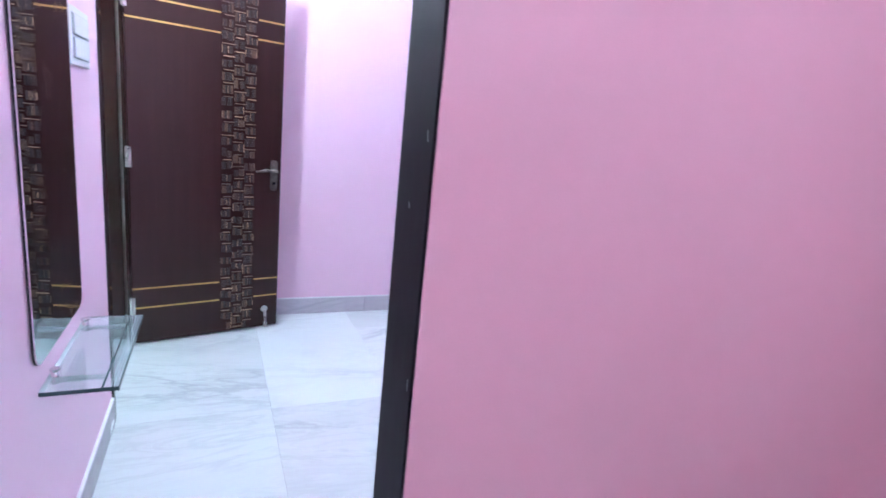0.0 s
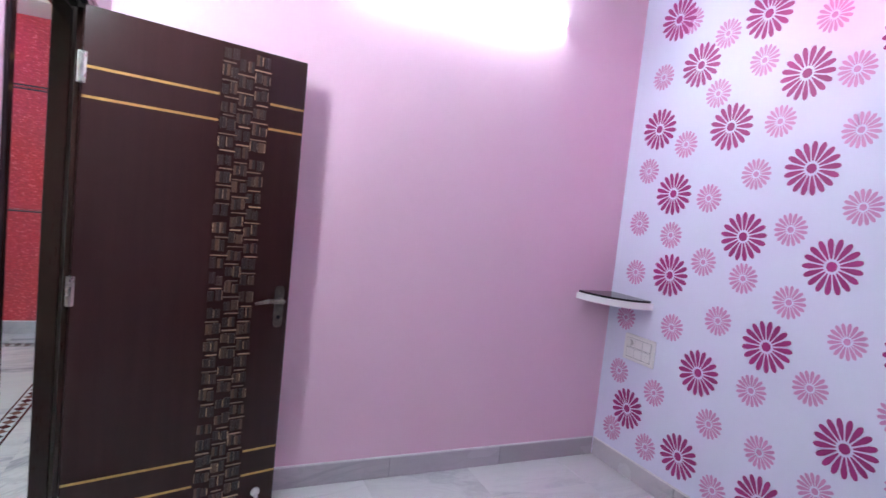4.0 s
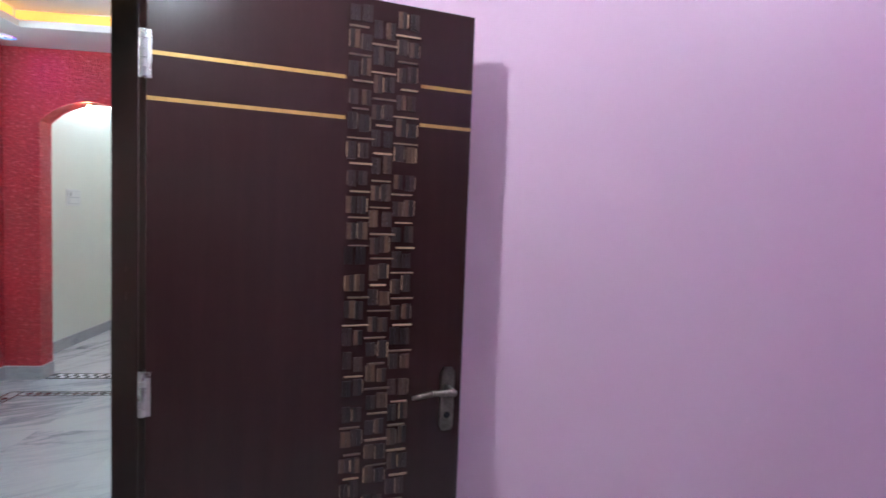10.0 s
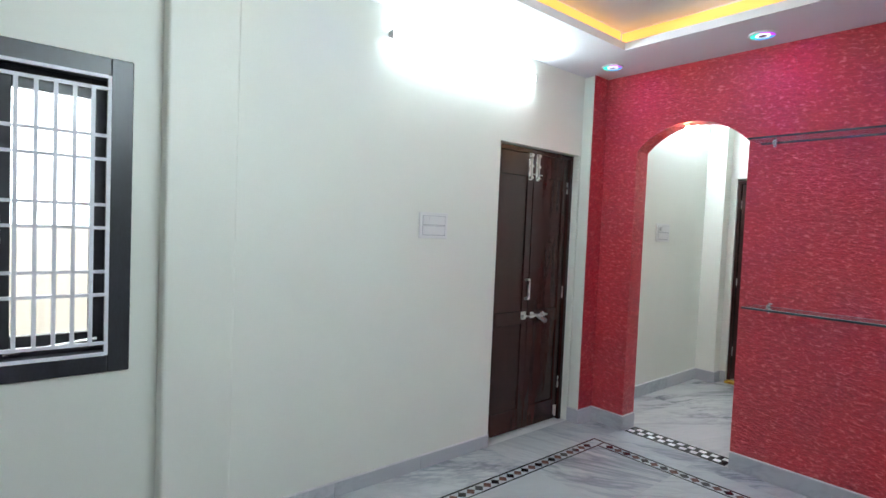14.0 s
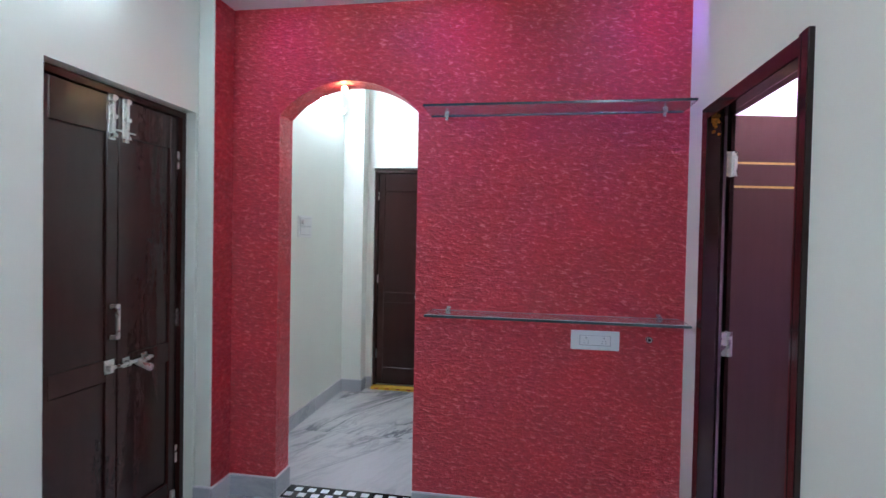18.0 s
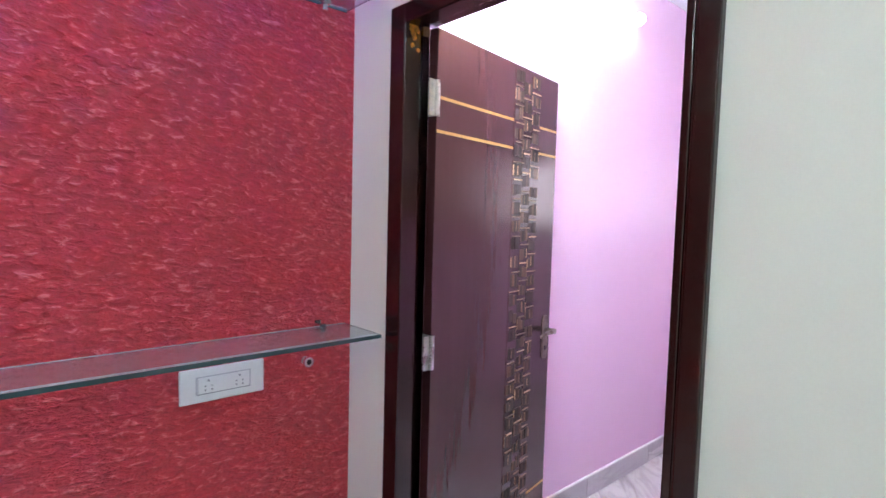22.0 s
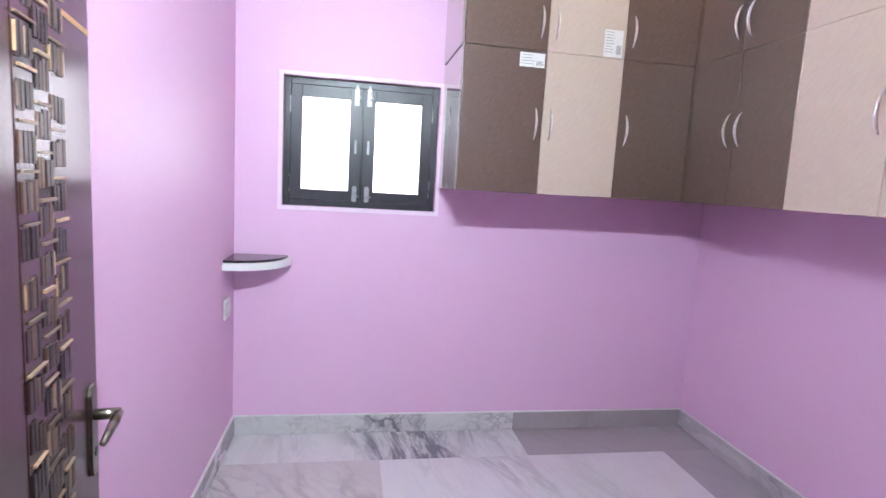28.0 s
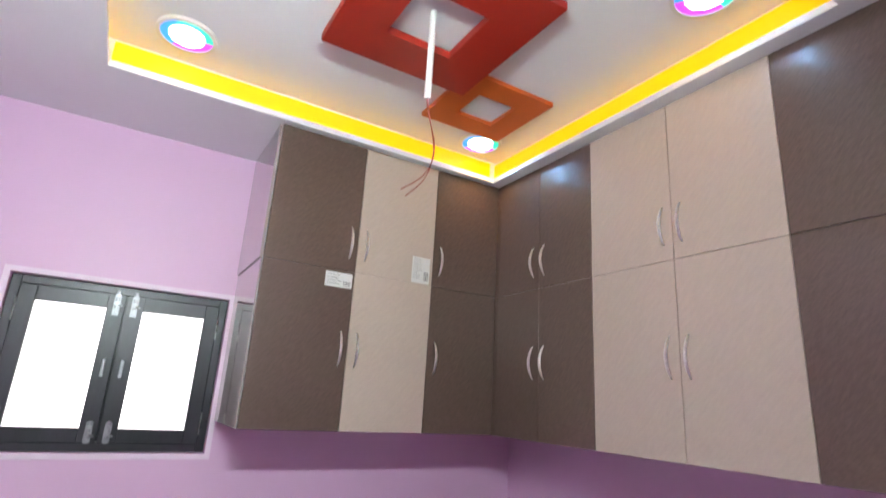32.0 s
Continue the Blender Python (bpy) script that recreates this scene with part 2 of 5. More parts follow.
M["chrome"] = material("polished_chrome", (0.78, 0.78, 0.78), 0.1, 1.0, vary=0.06, scale=12, bump=0)
M["brass"] = material("antique_brass", (0.21, 0.18, 0.15), 0.32, 1.0, vary=0.25, scale=30, bump=0.08)
M["gold"] = material("gold_strip", (0.55, 0.33, 0.10), 0.35, 0.6, vary=0.1, scale=40, bump=0)
M["plastic"] = material("white_plastic", (0.78, 0.78, 0.77), 0.32, vary=0.03, scale=5, bump=0)
M["plastic_grey"] = material("grey_plastic", (0.52, 0.52, 0.54), 0.4, vary=0.05, scale=5, bump=0)
M["flower_dark"] = material("magenta_stencil", (0.32, 0.015, 0.16), 0.5, vary=0.10, scale=7, grain=160, bump=0.05, where="World")
M["flower_light"] = material("pale_pink_stencil", (0.60, 0.26, 0.48), 0.5, vary=0.08, scale=7, grain=160, bump=0.05, where="World")
M["brown_lam"] = material("brown_laminate", (0.118, 0.078, 0.063), 0.29, vary=0.16, scale=46, grain=95, stretch=(2.4, 1, 0.6), turn=42, bump=0.6, rvar=0.05, dist=0.0008)
M["beige_lam"] = material("beige_laminate", (0.52, 0.425, 0.36), 0.33, vary=0.045, scale=30, grain=80, stretch=(2.6, 1, 0.6), turn=42, bump=0.8, rvar=0.05, dist=0.0009)
M["side_gloss"] = material("taupe_gloss_laminate", (0.30, 0.24, 0.24), 0.06, vary=0.05, scale=4, bump=0, coat=0.8)
M["carcass"] = material("white_board", (0.7, 0.68, 0.68), 0.4, vary=0.04, scale=4)
M["jamb_wood"] = material("blackish_purple_wood", (0.015, 0.009, 0.013), 0.62, vary=0.3, scale=5, grain=40, stretch=(6, 6, 1), bump=0.05, spec=0.10)
M["window_wood"] = material("blackish_window_wood", (0.018, 0.018, 0.026), 0.36, vary=0.3, scale=4, grain=40, stretch=(4, 4, 1), bump=0.08)
M["grille"] = material("grey_grille_paint", (0.76, 0.76, 0.82), 0.4, vary=0.06, scale=9)
M["orange"] = material("orange_ceiling_paint", (0.62, 0.12, 0.02), 0.35, vary=0.06, scale=6)
M["red_panel"] = material("red_ceiling_paint", (0.36, 0.022, 0.012), 0.35, vary=0.06, scale=6)
M["green_panel"] = material("green_ceiling_paint", (0.12, 0.2, 0.03), 0.4, vary=0.06, scale=6)
M["yellow"] = material("yellow_threshold_paint", (0.62, 0.36, 0.02), 0.5, vary=0.1, scale=30)
M["turmeric"] = material("turmeric_paste", (0.75, 0.33, 0.03), 0.7, vary=0.3, scale=60)
M["red_line"] = material("red_threshold_paint", (0.35, 0.04, 0.03), 0.5, vary=0.1, scale=30)
M["paper"] = material("paper_label", (0.72, 0.72, 0.72), 0.6, vary=0.05, scale=30)
M["ink"] = material("grey_print", (0.25, 0.25, 0.26), 0.6, vary=0.05, scale=30)
M["wire"] = material("red_wire", (0.25, 0.04, 0.03), 0.5, vary=0.05, scale=30)
M["outside"] = material("outside_wall", (0.75, 0.66, 0.55), 0.9, vary=0.1, scale=2, where="World")
M["ground"] = material("outside_ground", (0.25, 0.23, 0.2), 0.95, vary=0.2, scale=1, where="World")


def red_wallpaper():
    """Glossy red textured wall: short raised flakes, highlights painted into their colour, over soft lumps."""
    m = bpy.data.materials.new("red_flake_plaster")
    m.use_nodes = True
    nt = m.node_tree
    p = nt.nodes["Principled BSDF"]
    geo = nt.nodes.new("ShaderNodeNewGeometry")
    mp = nt.nodes.new("ShaderNodeMapping")
    mp.vector_type = "TEXTURE"
    mp.inputs["Scale"].default_value = (1 / 29, 1 / 29, 1 / 66)
    mp.inputs["Rotation"].default_value = (0, radians(7), 0)
    nt.links.new(geo.outputs["Position"], mp.inputs[0])
    n1 = nd(nt, "ShaderNodeTexNoise", Scale=1.0, Detail=5.0, Roughness=0.62, Distortion=0.6)
    n2 = nd(nt, "ShaderNodeTexNoise", Scale=2.3, Detail=2.0, Roughness=0.5, Distortion=0.6)
    n3 = nd(nt, "ShaderNodeTexNoise", Scale=0.4, Detail=2.0, Roughness=0.5)
    big = nd(nt, "ShaderNodeTexNoise", Scale=0.07, Detail=3.0)
    for n in (n1, n2, n3, big):
        nt.links.new(mp.outputs[0], n.inputs["Vector"])
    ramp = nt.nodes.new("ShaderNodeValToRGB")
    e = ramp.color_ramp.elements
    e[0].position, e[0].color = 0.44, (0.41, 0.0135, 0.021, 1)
    # pale stop: highlights on the flake crests, put into the colour
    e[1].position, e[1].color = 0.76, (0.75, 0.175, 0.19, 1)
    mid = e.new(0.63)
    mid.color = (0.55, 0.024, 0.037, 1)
    tone = nt.nodes.new("ShaderNodeMapRange")
    tone.inputs["To Min"].default_value, tone.inputs["To Max"].default_value = 0.85, 1.15
    nt.links.new(big.outputs[0], tone.inputs[0])
    mul = nt.nodes.new("ShaderNodeVectorMath")
    mul.operation = "SCALE"
    nt.links.new(ramp.outputs[0], mul.inputs[0])
    nt.links.new(tone.outputs[0], mul.inputs["Scale"])
    nt.links.new(mul.outputs[0], p.inputs["Base Color"])
    p.inputs["Roughness"].default_value = 0.34
    p.inputs["Specular IOR Level"].default_value = 0.75

    def blend(a, f, b):
        n = nt.nodes.new("ShaderNodeMath")
        n.operation = "MULTIPLY_ADD"
        n.inputs[1].default_value = f
        nt.links.new(a, n.inputs[0])
        nt.links.new(b, n.inputs[2])
        return n.outputs[0]
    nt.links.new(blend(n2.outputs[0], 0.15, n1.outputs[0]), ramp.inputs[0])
    height = blend(n3.outputs[0], 0.7, blend(n2.outputs[0], 0.4, n1.outputs[0]))
    b = nd(nt, "ShaderNodeBump", Strength=1.0, Distance=0.018)
    nt.links.new(height, b.inputs["Height"])
    nt.links.new(b.outputs[0], p.inputs["Normal"])
    return m


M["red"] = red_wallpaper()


def glass(name, tint, rough=0.0):
    m = bpy.data.materials.new(name)
    m.use_nodes = True
    p = m.node_tree.nodes["Principled BSDF"]
    p.inputs["Base Color"].default_value = (*tint, 1)
    p.inputs["Transmission Weight"].default_value = 1
    p.inputs["Roughness"].default_value = rough
    p.inputs["IOR"].default_value = 1.45
    return m


M["glass"] = glass("clear_glass", (0.84, 0.9, 0.9))
M["shelf_glass"] = glass("shelf_glass", (0.74, 0.82, 0.82), 0.02)
# some diffuse kept: a pale reflection haze put into the pane's colour
M["shelf_glass"].node_tree.nodes["Principled BSDF"].inputs["Transmission Weight"].default_value = 0.9
M["frosted"] = glass("frosted_glass", (0.97, 0.97, 0.97), 0.35)
M["edge_light"] = material("pale_glass_edge", (0.5, 0.56, 0.58), 0.12, vary=0.05, scale=6, bump=0)
M["edge"] = material("green_glass_edge", (0.03, 0.06, 0.065), 0.2, vary=0.05, scale=6, bump=0)


def mirror():
    m = bpy.data.materials.new("mirror_silver")
    m.use_nodes = True
    p = m.node_tree.nodes["Principled BSDF"]
    p.inputs["Base Color"].default_value = (0.86, 0.9, 0.92, 1)
    p.inputs["Metallic"].default_value = 1
    nt = m.node_tree                                   # faint wiped smears
    geo = nt.nodes.new("ShaderNodeNewGeometry")
    smear = nd(nt, "ShaderNodeTexNoise", Scale=7.0, Detail=4.0, Roughness=0.6, Distortion=1.2)
    nt.links.new(geo.outputs["Position"], smear.inputs["Vector"])
    film = nt.nodes.new("ShaderNodeMapRange")
    film.inputs["From Min"].default_value, film.inputs["From Max"].default_value = 0.5, 0.75
    film.inputs["To Min"].default_value, film.inputs["To Max"].default_value = 0.015, 0.16
    nt.links.new(smear.outputs[0], film.inputs[0])
    nt.links.new(film.outputs[0], p.inputs["Roughness"])
    return m


M["mirror"] = mirror()
M["gloss_panel"] = material("dark_glossy_laminate", (0.04, 0.028, 0.055), 0.07, vary=0.12, scale=2.5, bump=0, spec=0.09)


def flecked(name, dark, middle, pale):
    """Carved strip: blocks whose browns differ from piece to piece."""
    m = bpy.data.materials.new(name)
    m.use_nodes = True
    nt = m.node_tree
    p = nt.nodes["Principled BSDF"]
    geo = nt.nodes.new("ShaderNodeNewGeometry")
    ramp = nt.nodes.new("ShaderNodeValToRGB")
    e = ramp.color_ramp.elements
    e[0].position, e[0].color = 0.15, (*dark, 1)
    e[1].position, e[1].color = 0.97, (*pale, 1)
    mid = e.new(0.6)
    mid.color = (*middle, 1)
    nt.links.new(geo.outputs["Random Per Island"], ramp.inputs[0])
    tc = nt.nodes.new("ShaderNodeTexCoord")
    n = nd(nt, "ShaderNodeTexNoise", Scale=90.0, Detail=3.0)
    nt.links.new(tc.outputs["Object"], n.inputs["Vector"])
    mul = nt.nodes.new("ShaderNodeVectorMath")
    mul.operation = "SCALE"
    tone = nt.nodes.new("ShaderNodeMapRange")
    tone.inputs["To Min"].default_value, tone.inputs["To Max"].default_value = 0.6, 1.4
    nt.links.new(n.outputs[0], tone.inputs[0])
    nt.links.new(ramp.outputs[0], mul.inputs[0])
    nt.links.new(tone.outputs[0], mul.inputs["Scale"])
    nt.links.new(mul.outputs[0], p.inputs["Base Color"])
    p.inputs["Roughness"].default_value = 0.36
    p.inputs["Specular IOR Level"].default_value = 0.3
    return m


M["blocks"] = flecked("carved_wood_blocks", (0.014, 0.008, 0.008), (0.030, 0.016, 0.014), (0.10, 0.052, 0.032))
M["bars"] = flecked("carved_wood_bars", (0.11, 0.075, 0.055), (0.24, 0.16, 0.105), (0.5, 0.33, 0.2))
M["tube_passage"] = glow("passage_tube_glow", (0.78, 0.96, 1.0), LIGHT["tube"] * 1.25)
M["tube_wash"] = glow("added_wash_room_tube_glow", (0.78, 0.96, 1.0), LIGHT["tube"] * 0.5)
M["tube_hall_added"] = glow("added_hall_tube_glow", (0.78, 0.96, 1.0), LIGHT["tube"] * 1.25)
M["tube_west"] = glow("west_hall_tube_glow", (0.78, 0.96, 1.0), LIGHT["tube"] * 0.85)
M["tube"] = glow("tube_light_glow", (0.78, 0.96, 1.0), LIGHT["tube"] * 0.66)
M["cove_hall"] = glow("pale_warm_led_strip", (1.0, 0.52, 0.11), LIGHT["cove"])
M["cove"] = glow("warm_led_strip", (1.0, 0.53, 0.002), LIGHT["cove"])
M["tube_mauve"] = glow("bedroom_tube_glow", (0.78, 0.95, 0.98), LIGHT["tube"] * 4.7)
M["led_dim"] = glow("dimmer_led_bulb_glow", (0.78, 0.95, 0.98), LIGHT["led"] * 0.028)
M["led"] = glow("led_bulb_glow", (0.78, 0.95, 0.98), LIGHT["led"])
M["bulb"] = glow("warm_bulb_glow", (1.0, 0.62, 0.25), LIGHT["bulb"])

# ---------------------------------------------------------------- geometry helpers
def add_box(bm, x0, x1, y0, y1, z0, z1, bevel=0.0, seg=1):
    r = bmesh.ops.create_cube(bm, size=1)
    vs = r["verts"]
    for v in vs:
        v.co = Vector((x0 + (v.co.x + 0.5) * (x1 - x0), y0 + (v.co.y + 0.5) * (y1 - y0), z0 + (v.co.z + 0.5) * (z1 - z0)))
    if bevel:
        es = {e for v in vs for e in v.link_edges}
        bmesh.ops.bevel(bm, geom=list(es), offset=bevel, segments=seg, affect="EDGES", profile=0.5)


def boxes(*rows, bevel=0.0, seg=1):
    bm = bmesh.new()
    for row in rows:
        add_box(bm, *row, bevel=bevel, seg=seg)
    return bm


def add_rod(bm, a, b, r, seg=10, r2=None):
    a, b = Vector(a), Vector(b)
    d = b - a
    m = Matrix.Translation((a + b) / 2) @ d.to_track_quat("Z", "Y").to_matrix().to_4x4()
    bmesh.ops.create_cone(bm, cap_ends=True, segments=seg, radius1=r, radius2=r if r2 is None else r2, depth=d.length, matrix=m)


def rod(a, b, r, seg=10, r2=None):
    bm = bmesh.new()
    add_rod(bm, a, b, r, seg, r2)
    return bm


def prism(outline, depth, axis="z"):
    """An outline in two dimensions, drawn out along the axis from 0 to depth."""
    bm = bmesh.new()
    put = {"z": lambda p, d: (p[0], p[1], d), "y": lambda p, d: (p[0], d, p[1]), "x": lambda p, d: (d, p[0], p[1])}[axis]
    lo = [bm.verts.new(put(p, 0)) for p in outline]
    hi = [bm.verts.new(put(p, depth)) for p in outline]
    n = len(outline)
    bm.faces.new(lo[::-1])
    bm.faces.new(hi)
    for i in range(n):
        bm.faces.new((lo[i], lo[(i + 1) % n], hi[(i + 1) % n], hi[i]))
    bmesh.ops.recalc_face_normals(bm, faces=bm.faces)
    return bm


def finish(bm, name, mat, smooth=False):
    me = bpy.data.meshes.new(name)
    bm.to_mesh(me)
    bm.free()
    me.materials.append(mat)
    if smooth:
        for f in me.polygons:
            f.use_smooth = True
    return me


def part(name, bm, mat, parent, label="", smooth=False):
    ob = new(name, finish(bm, name, mat, smooth))
    ob.parent = parent
    return tagged(ob, label)


def thing(name, label, category, m=None, group=""):
    ob = new(name)
    ob.empty_display_size = 0.1
    ob.matrix_world = m or Matrix()
    return tagged(ob, label, category, group)


def structure(name, bm, mat, label, category="", smooth=False):
    return tagged(new(name, finish(bm, name, mat, smooth)), label, category or name.split("_")[0], kind="structure")


def wall_mesh(axis, a, b, u0, u1, z0, z1, *holes):
    """One closed wall between the planes a and b, from u0 to u1 and z0 to z1, with openings (u0, u1, z0, z1)."""
    us = sorted({u0, u1, *[h[0] for h in holes], *[h[1] for h in holes]})
    zs = sorted({z0, z1, *[h[2] for h in holes], *[h[3] for h in holes]})
    us, zs = [u for u in us if u0 <= u <= u1], [z for z in zs if z0 <= z <= z1]
    bm = bmesh.new()
    verts = {}

    def at(side, i, k):
        if (side, i, k) not in verts:
            c, u, z = (a, b)[side], us[i], zs[k]
            verts[side, i, k] = bm.verts.new((c, u, z) if axis == "x" else (u, c, z))
        return verts[side, i, k]

    def solid(i, k):
        if not (0 <= i < len(us) - 1 and 0 <= k < len(zs) - 1):
            return False
        u, z = (us[i] + us[i + 1]) / 2, (zs[k] + zs[k + 1]) / 2
        return not any(h[0] < u < h[1] and h[2] < z < h[3] for h in holes)
    for i in range(len(us) - 1):
        for k in range(len(zs) - 1):
            if solid(i, k):
                for side in (0, 1):
                    bm.faces.new((at(side, i, k), at(side, i + 1, k), at(side, i + 1, k + 1), at(side, i, k + 1)))
                for di, dk, p, q in ((-1, 0, (i, k), (i, k + 1)), (1, 0, (i + 1, k), (i + 1, k + 1)), (0, -1, (i, k), (i + 1, k)), (0, 1, (i, k + 1), (i + 1, k + 1))):
                    if not solid(i + di, k + dk):
                        bm.faces.new((at(0, *p), at(0, *q), at(1, *q), at(1, *p)))
    bmesh.ops.recalc_face_normals(bm, faces=bm.faces)
    return bm


def lamp(name, kind, energy, colour, m, size=0.1, size_y=None, spread=None):
    d = bpy.data.lights.new(name, kind)
    d.energy, d.color = energy, colour
    if kind == "AREA":
        d.size = size
        if size_y:
            d.shape, d.size_y = "RECTANGLE", size_y
        if spread:
            d.spread = radians(spread)
    else:
        d.shadow_soft_size = size
    ob = new(name, d)
    ob.matrix_world = m
    return ob


# ---------------------------------------------------------------- walls
ZW = 3.0
D1 = (-1.165, -0.312)   # clear opening of the first bedroom door
D2 = (1.945, 2.757)     # clear opening of the second bedroom door
HD = (1.962, 2.845)     # double door of the hall
structure("wall_north_bedroom", boxes((BW - 0.09, X1 + 0.15, 0, 0.18, 0, ZW)), M["pink"], "pink painted bedroom wall", "wall")
wall_flowers = structure("wall_east_bedroom", prism([(2.72, 0), (2.72 - 0.0105 * YS, YS), (X1 + 0.15, YS), (X1 + 0.15, 0)], ZW), M["white_wall"], "white bedroom wall stencilled with pink and magenta daisies", "wall")
structure("wall_west_bedroom", wall_mesh("x", -0.058, BW, YS - 2.2, -0.0005, 0, ZW, (D1[0] - 0.025, D1[1] + 0.05, -0.01, 2.04)),
          M["pink"], "pink painted bedroom wall with a doorway", "wall")
structure("wall_west_second_bedroom", wall_mesh("x", -0.058, BW, S2, N2, 0, ZW, (D2[0] - 0.03, D2[1] + 0.05, -0.01, 2.04)),
          M["mauve"], "mauve painted wall with a doorway", "wall")
F1, F2 = (D1[0] - 0.062, D1[1] + 0.07), (D2[0] - 0.057, D2[1] + 0.07)
structure("wall_east_hall", wall_mesh("x", HE, -0.06, -3.3, 5.4, 0, ZW, (F1[0], F1[1], -0.01, 2.054), (F2[0], F2[1], -0.01, 2.054)),
          M["cream"], "cream painted hall wall with two doorways", "wall")
# small room south of the first bedroom
structure("wall_south_bedroom", wall_mesh("y", -2.725, YS - 0.02, BW, X1 + 0.15, 0, ZW, (BW, 0.678, -0.01, 2.12), (1.40, X1 - 0.001, -0.01, 2.14)), M["pink"], "pink painted wall between bedroom and wash room", "wall")
structure("wall_behind_closed_door", boxes((1.401, X1 - 0.002, -2.7246, -2.705, 0, 2.139)), M["pink"], "plain wall behind the closed door", "wall")
# wash room walls take the pink reddened for bounced light
structure("wall_south_washroom", boxes((BW - 0.1, 2.65, -4.95, -4.8, 0, ZW)), M["rose"], "plain pink wall, reddened in colour for bounced light", "wall")
structure("wall_east_washroom", boxes((2.5, 2.65, -4.8, -2.725, 0, ZW)), M["rose"], "plain pink wall, reddened in colour for bounced light", "wall")
structure("wall_north_washroom", boxes((0.6775, 2.499, -2.7300, -2.7255, 0, 2.699)), M["rose"], "pink wall beside the wash room doorway, bounced light put into its colour", "wall")
# second bedroom
WY, WZ = (1.934, 2.764), (1.300, 1.981)
structure("wall_north_second_bedroom", boxes((-0.06, W2 + 0.2, N2, N2 + 0.15, 0, ZW)), M["mauve"], "mauve painted wall", "wall")
structure("wall_east_second_bedroom", wall_mesh("x", W2, W2 + 0.2, S2 - 0.1, N2, 0, ZW, (*WY, *WZ)),
          M["mauve"], "mauve painted wall with a window opening", "wall")
structure("wall_south_second_bedroom", boxes((-0.06, W2, S2 - 0.17, S2, 0, ZW)), M["mauve"], "mauve painted wall under wall cabinets", "wall")
# hall
HY, HZ = (-0.720, -0.206), (0.846, 2.106)
structure("wall_west_hall", wall_mesh("x", XW - 0.2, XW, -3.3, 5.4, 0, ZW, (*HY, *HZ), (HD[0], HD[1], -0.01, 2.094)), M["cream"], "cream painted hall wall with a window and a door", "wall")
for y0, y1, x1 in ((-0.100, 0.192, -2.545), (2.857, R, -2.549)):
    structure("pilaster", boxes((XW + 0.0005, x1, y0, y1, 0, ZC - 0.001), bevel=0.014, seg=3), M["cream"], "cream painted pilaster on the hall wall", "pilaster")
structure("wall_south_hall", boxes((XW - 0.2, HE, -3.45, -3.3, 0, ZW)), M["cream"], "plain cream wall", "wall")
structure("wall_north_kitchen", wall_mesh("y", 5.222, 5.4, XW, HE, 0, ZW, (-2.39, -1.42, -0.01, 2.12)),
          M["cream"], "cream wall at the end of the passage", "wall")
structure("pilaster", boxes((XW + 0.0005, -2.452, 5.08, 5.2215, 0, 2.899), bevel=0.004, seg=2), M["cream"], "cream painted pilaster in the passage", "pilaster")
structure("wall_east_kitchen", boxes((-1.0, -0.9, RB, 5.222, 0, ZW)), M["cream"], "plain cream wall", "wall")
AL, AR, AS, AT = -2.270, -1.492, 2.12, 2.295


def arch_wall():
    c, h = (AL + AR) / 2, AT - AS
    w = (AR - AL) / 2
    rad = (w * w + h * h) / (2 * h)
    arc = []
    a0 = math.asin(w / rad)
    for i in range(25):
        a = -a0 + 2 * a0 * i / 24
        arc.append((c + rad * math.sin(a), AT - rad + rad * math.cos(a)))
    out = [(-2.549, 0), (AL, 0)] + arc + [(AR, 0), (HE, 0), (HE, ZC), (-2.549, ZC)]
    bm = prism(out, RB - R, "y")
    bmesh.ops.translate(bm, verts=bm.verts, vec=(0, R, 0))
    add_box(bm, -2.549, -2.545, 2.86, R, 0.1, ZC)
    return bm


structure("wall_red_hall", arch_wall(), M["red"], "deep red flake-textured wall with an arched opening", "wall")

# ---------------------------------------------------------------- ceilings
def tray_ceiling(name, x0, x1, y0, y1, tx0, tx1, ty0, ty1, label, strip="cove", lip=0.05):
    bm = boxes((x0, tx0, y0, y1, ZC, ZC + lip), (tx1, x1, y0, y1, ZC, ZC + lip), (tx0, tx1, y0, ty0, ZC, ZC + lip), (tx0, tx1, ty1, y1, ZC, ZC + lip))
    g = 0.05
    for row in ((tx0 - g - 0.02, tx0 - g, ty0 - g, ty1 + g), (tx1 + g, tx1 + g + 0.02, ty0 - g, ty1 + g), (tx0 - g, tx1 + g, ty0 - g - 0.02, ty0 - g), (tx0 - g, tx1 + g, ty1 + g, ty1 + g + 0.02)):
        add_box(bm, *row, ZC + lip, ZT)
    add_box(bm, tx0 - g - 0.02, tx1 + g + 0.02, ty0 - g - 0.02, ty1 + g + 0.02, ZT, ZT + 0.05)
    structure(name, bm, M["ceiling"], label, "ceiling")
    led = thing("led_strip", "glowing warm yellow led strip in the ceiling cove", "strip light", pose(0, 0, ZC + lip + 0.002))
    for row in ((tx0 - g, tx0 - g + 0.012, ty0, ty1), (tx1 + g - 0.012, tx1 + g, ty0, ty1), (tx0 - g, tx1 + g, ty0 - g, ty0 - g + 0.012), (tx0 - g, tx1 + g, ty1 + g - 0.012, ty1 + g)):
        part("strip", boxes((*row, 0.0, 0.125 - lip)), M[strip], led)


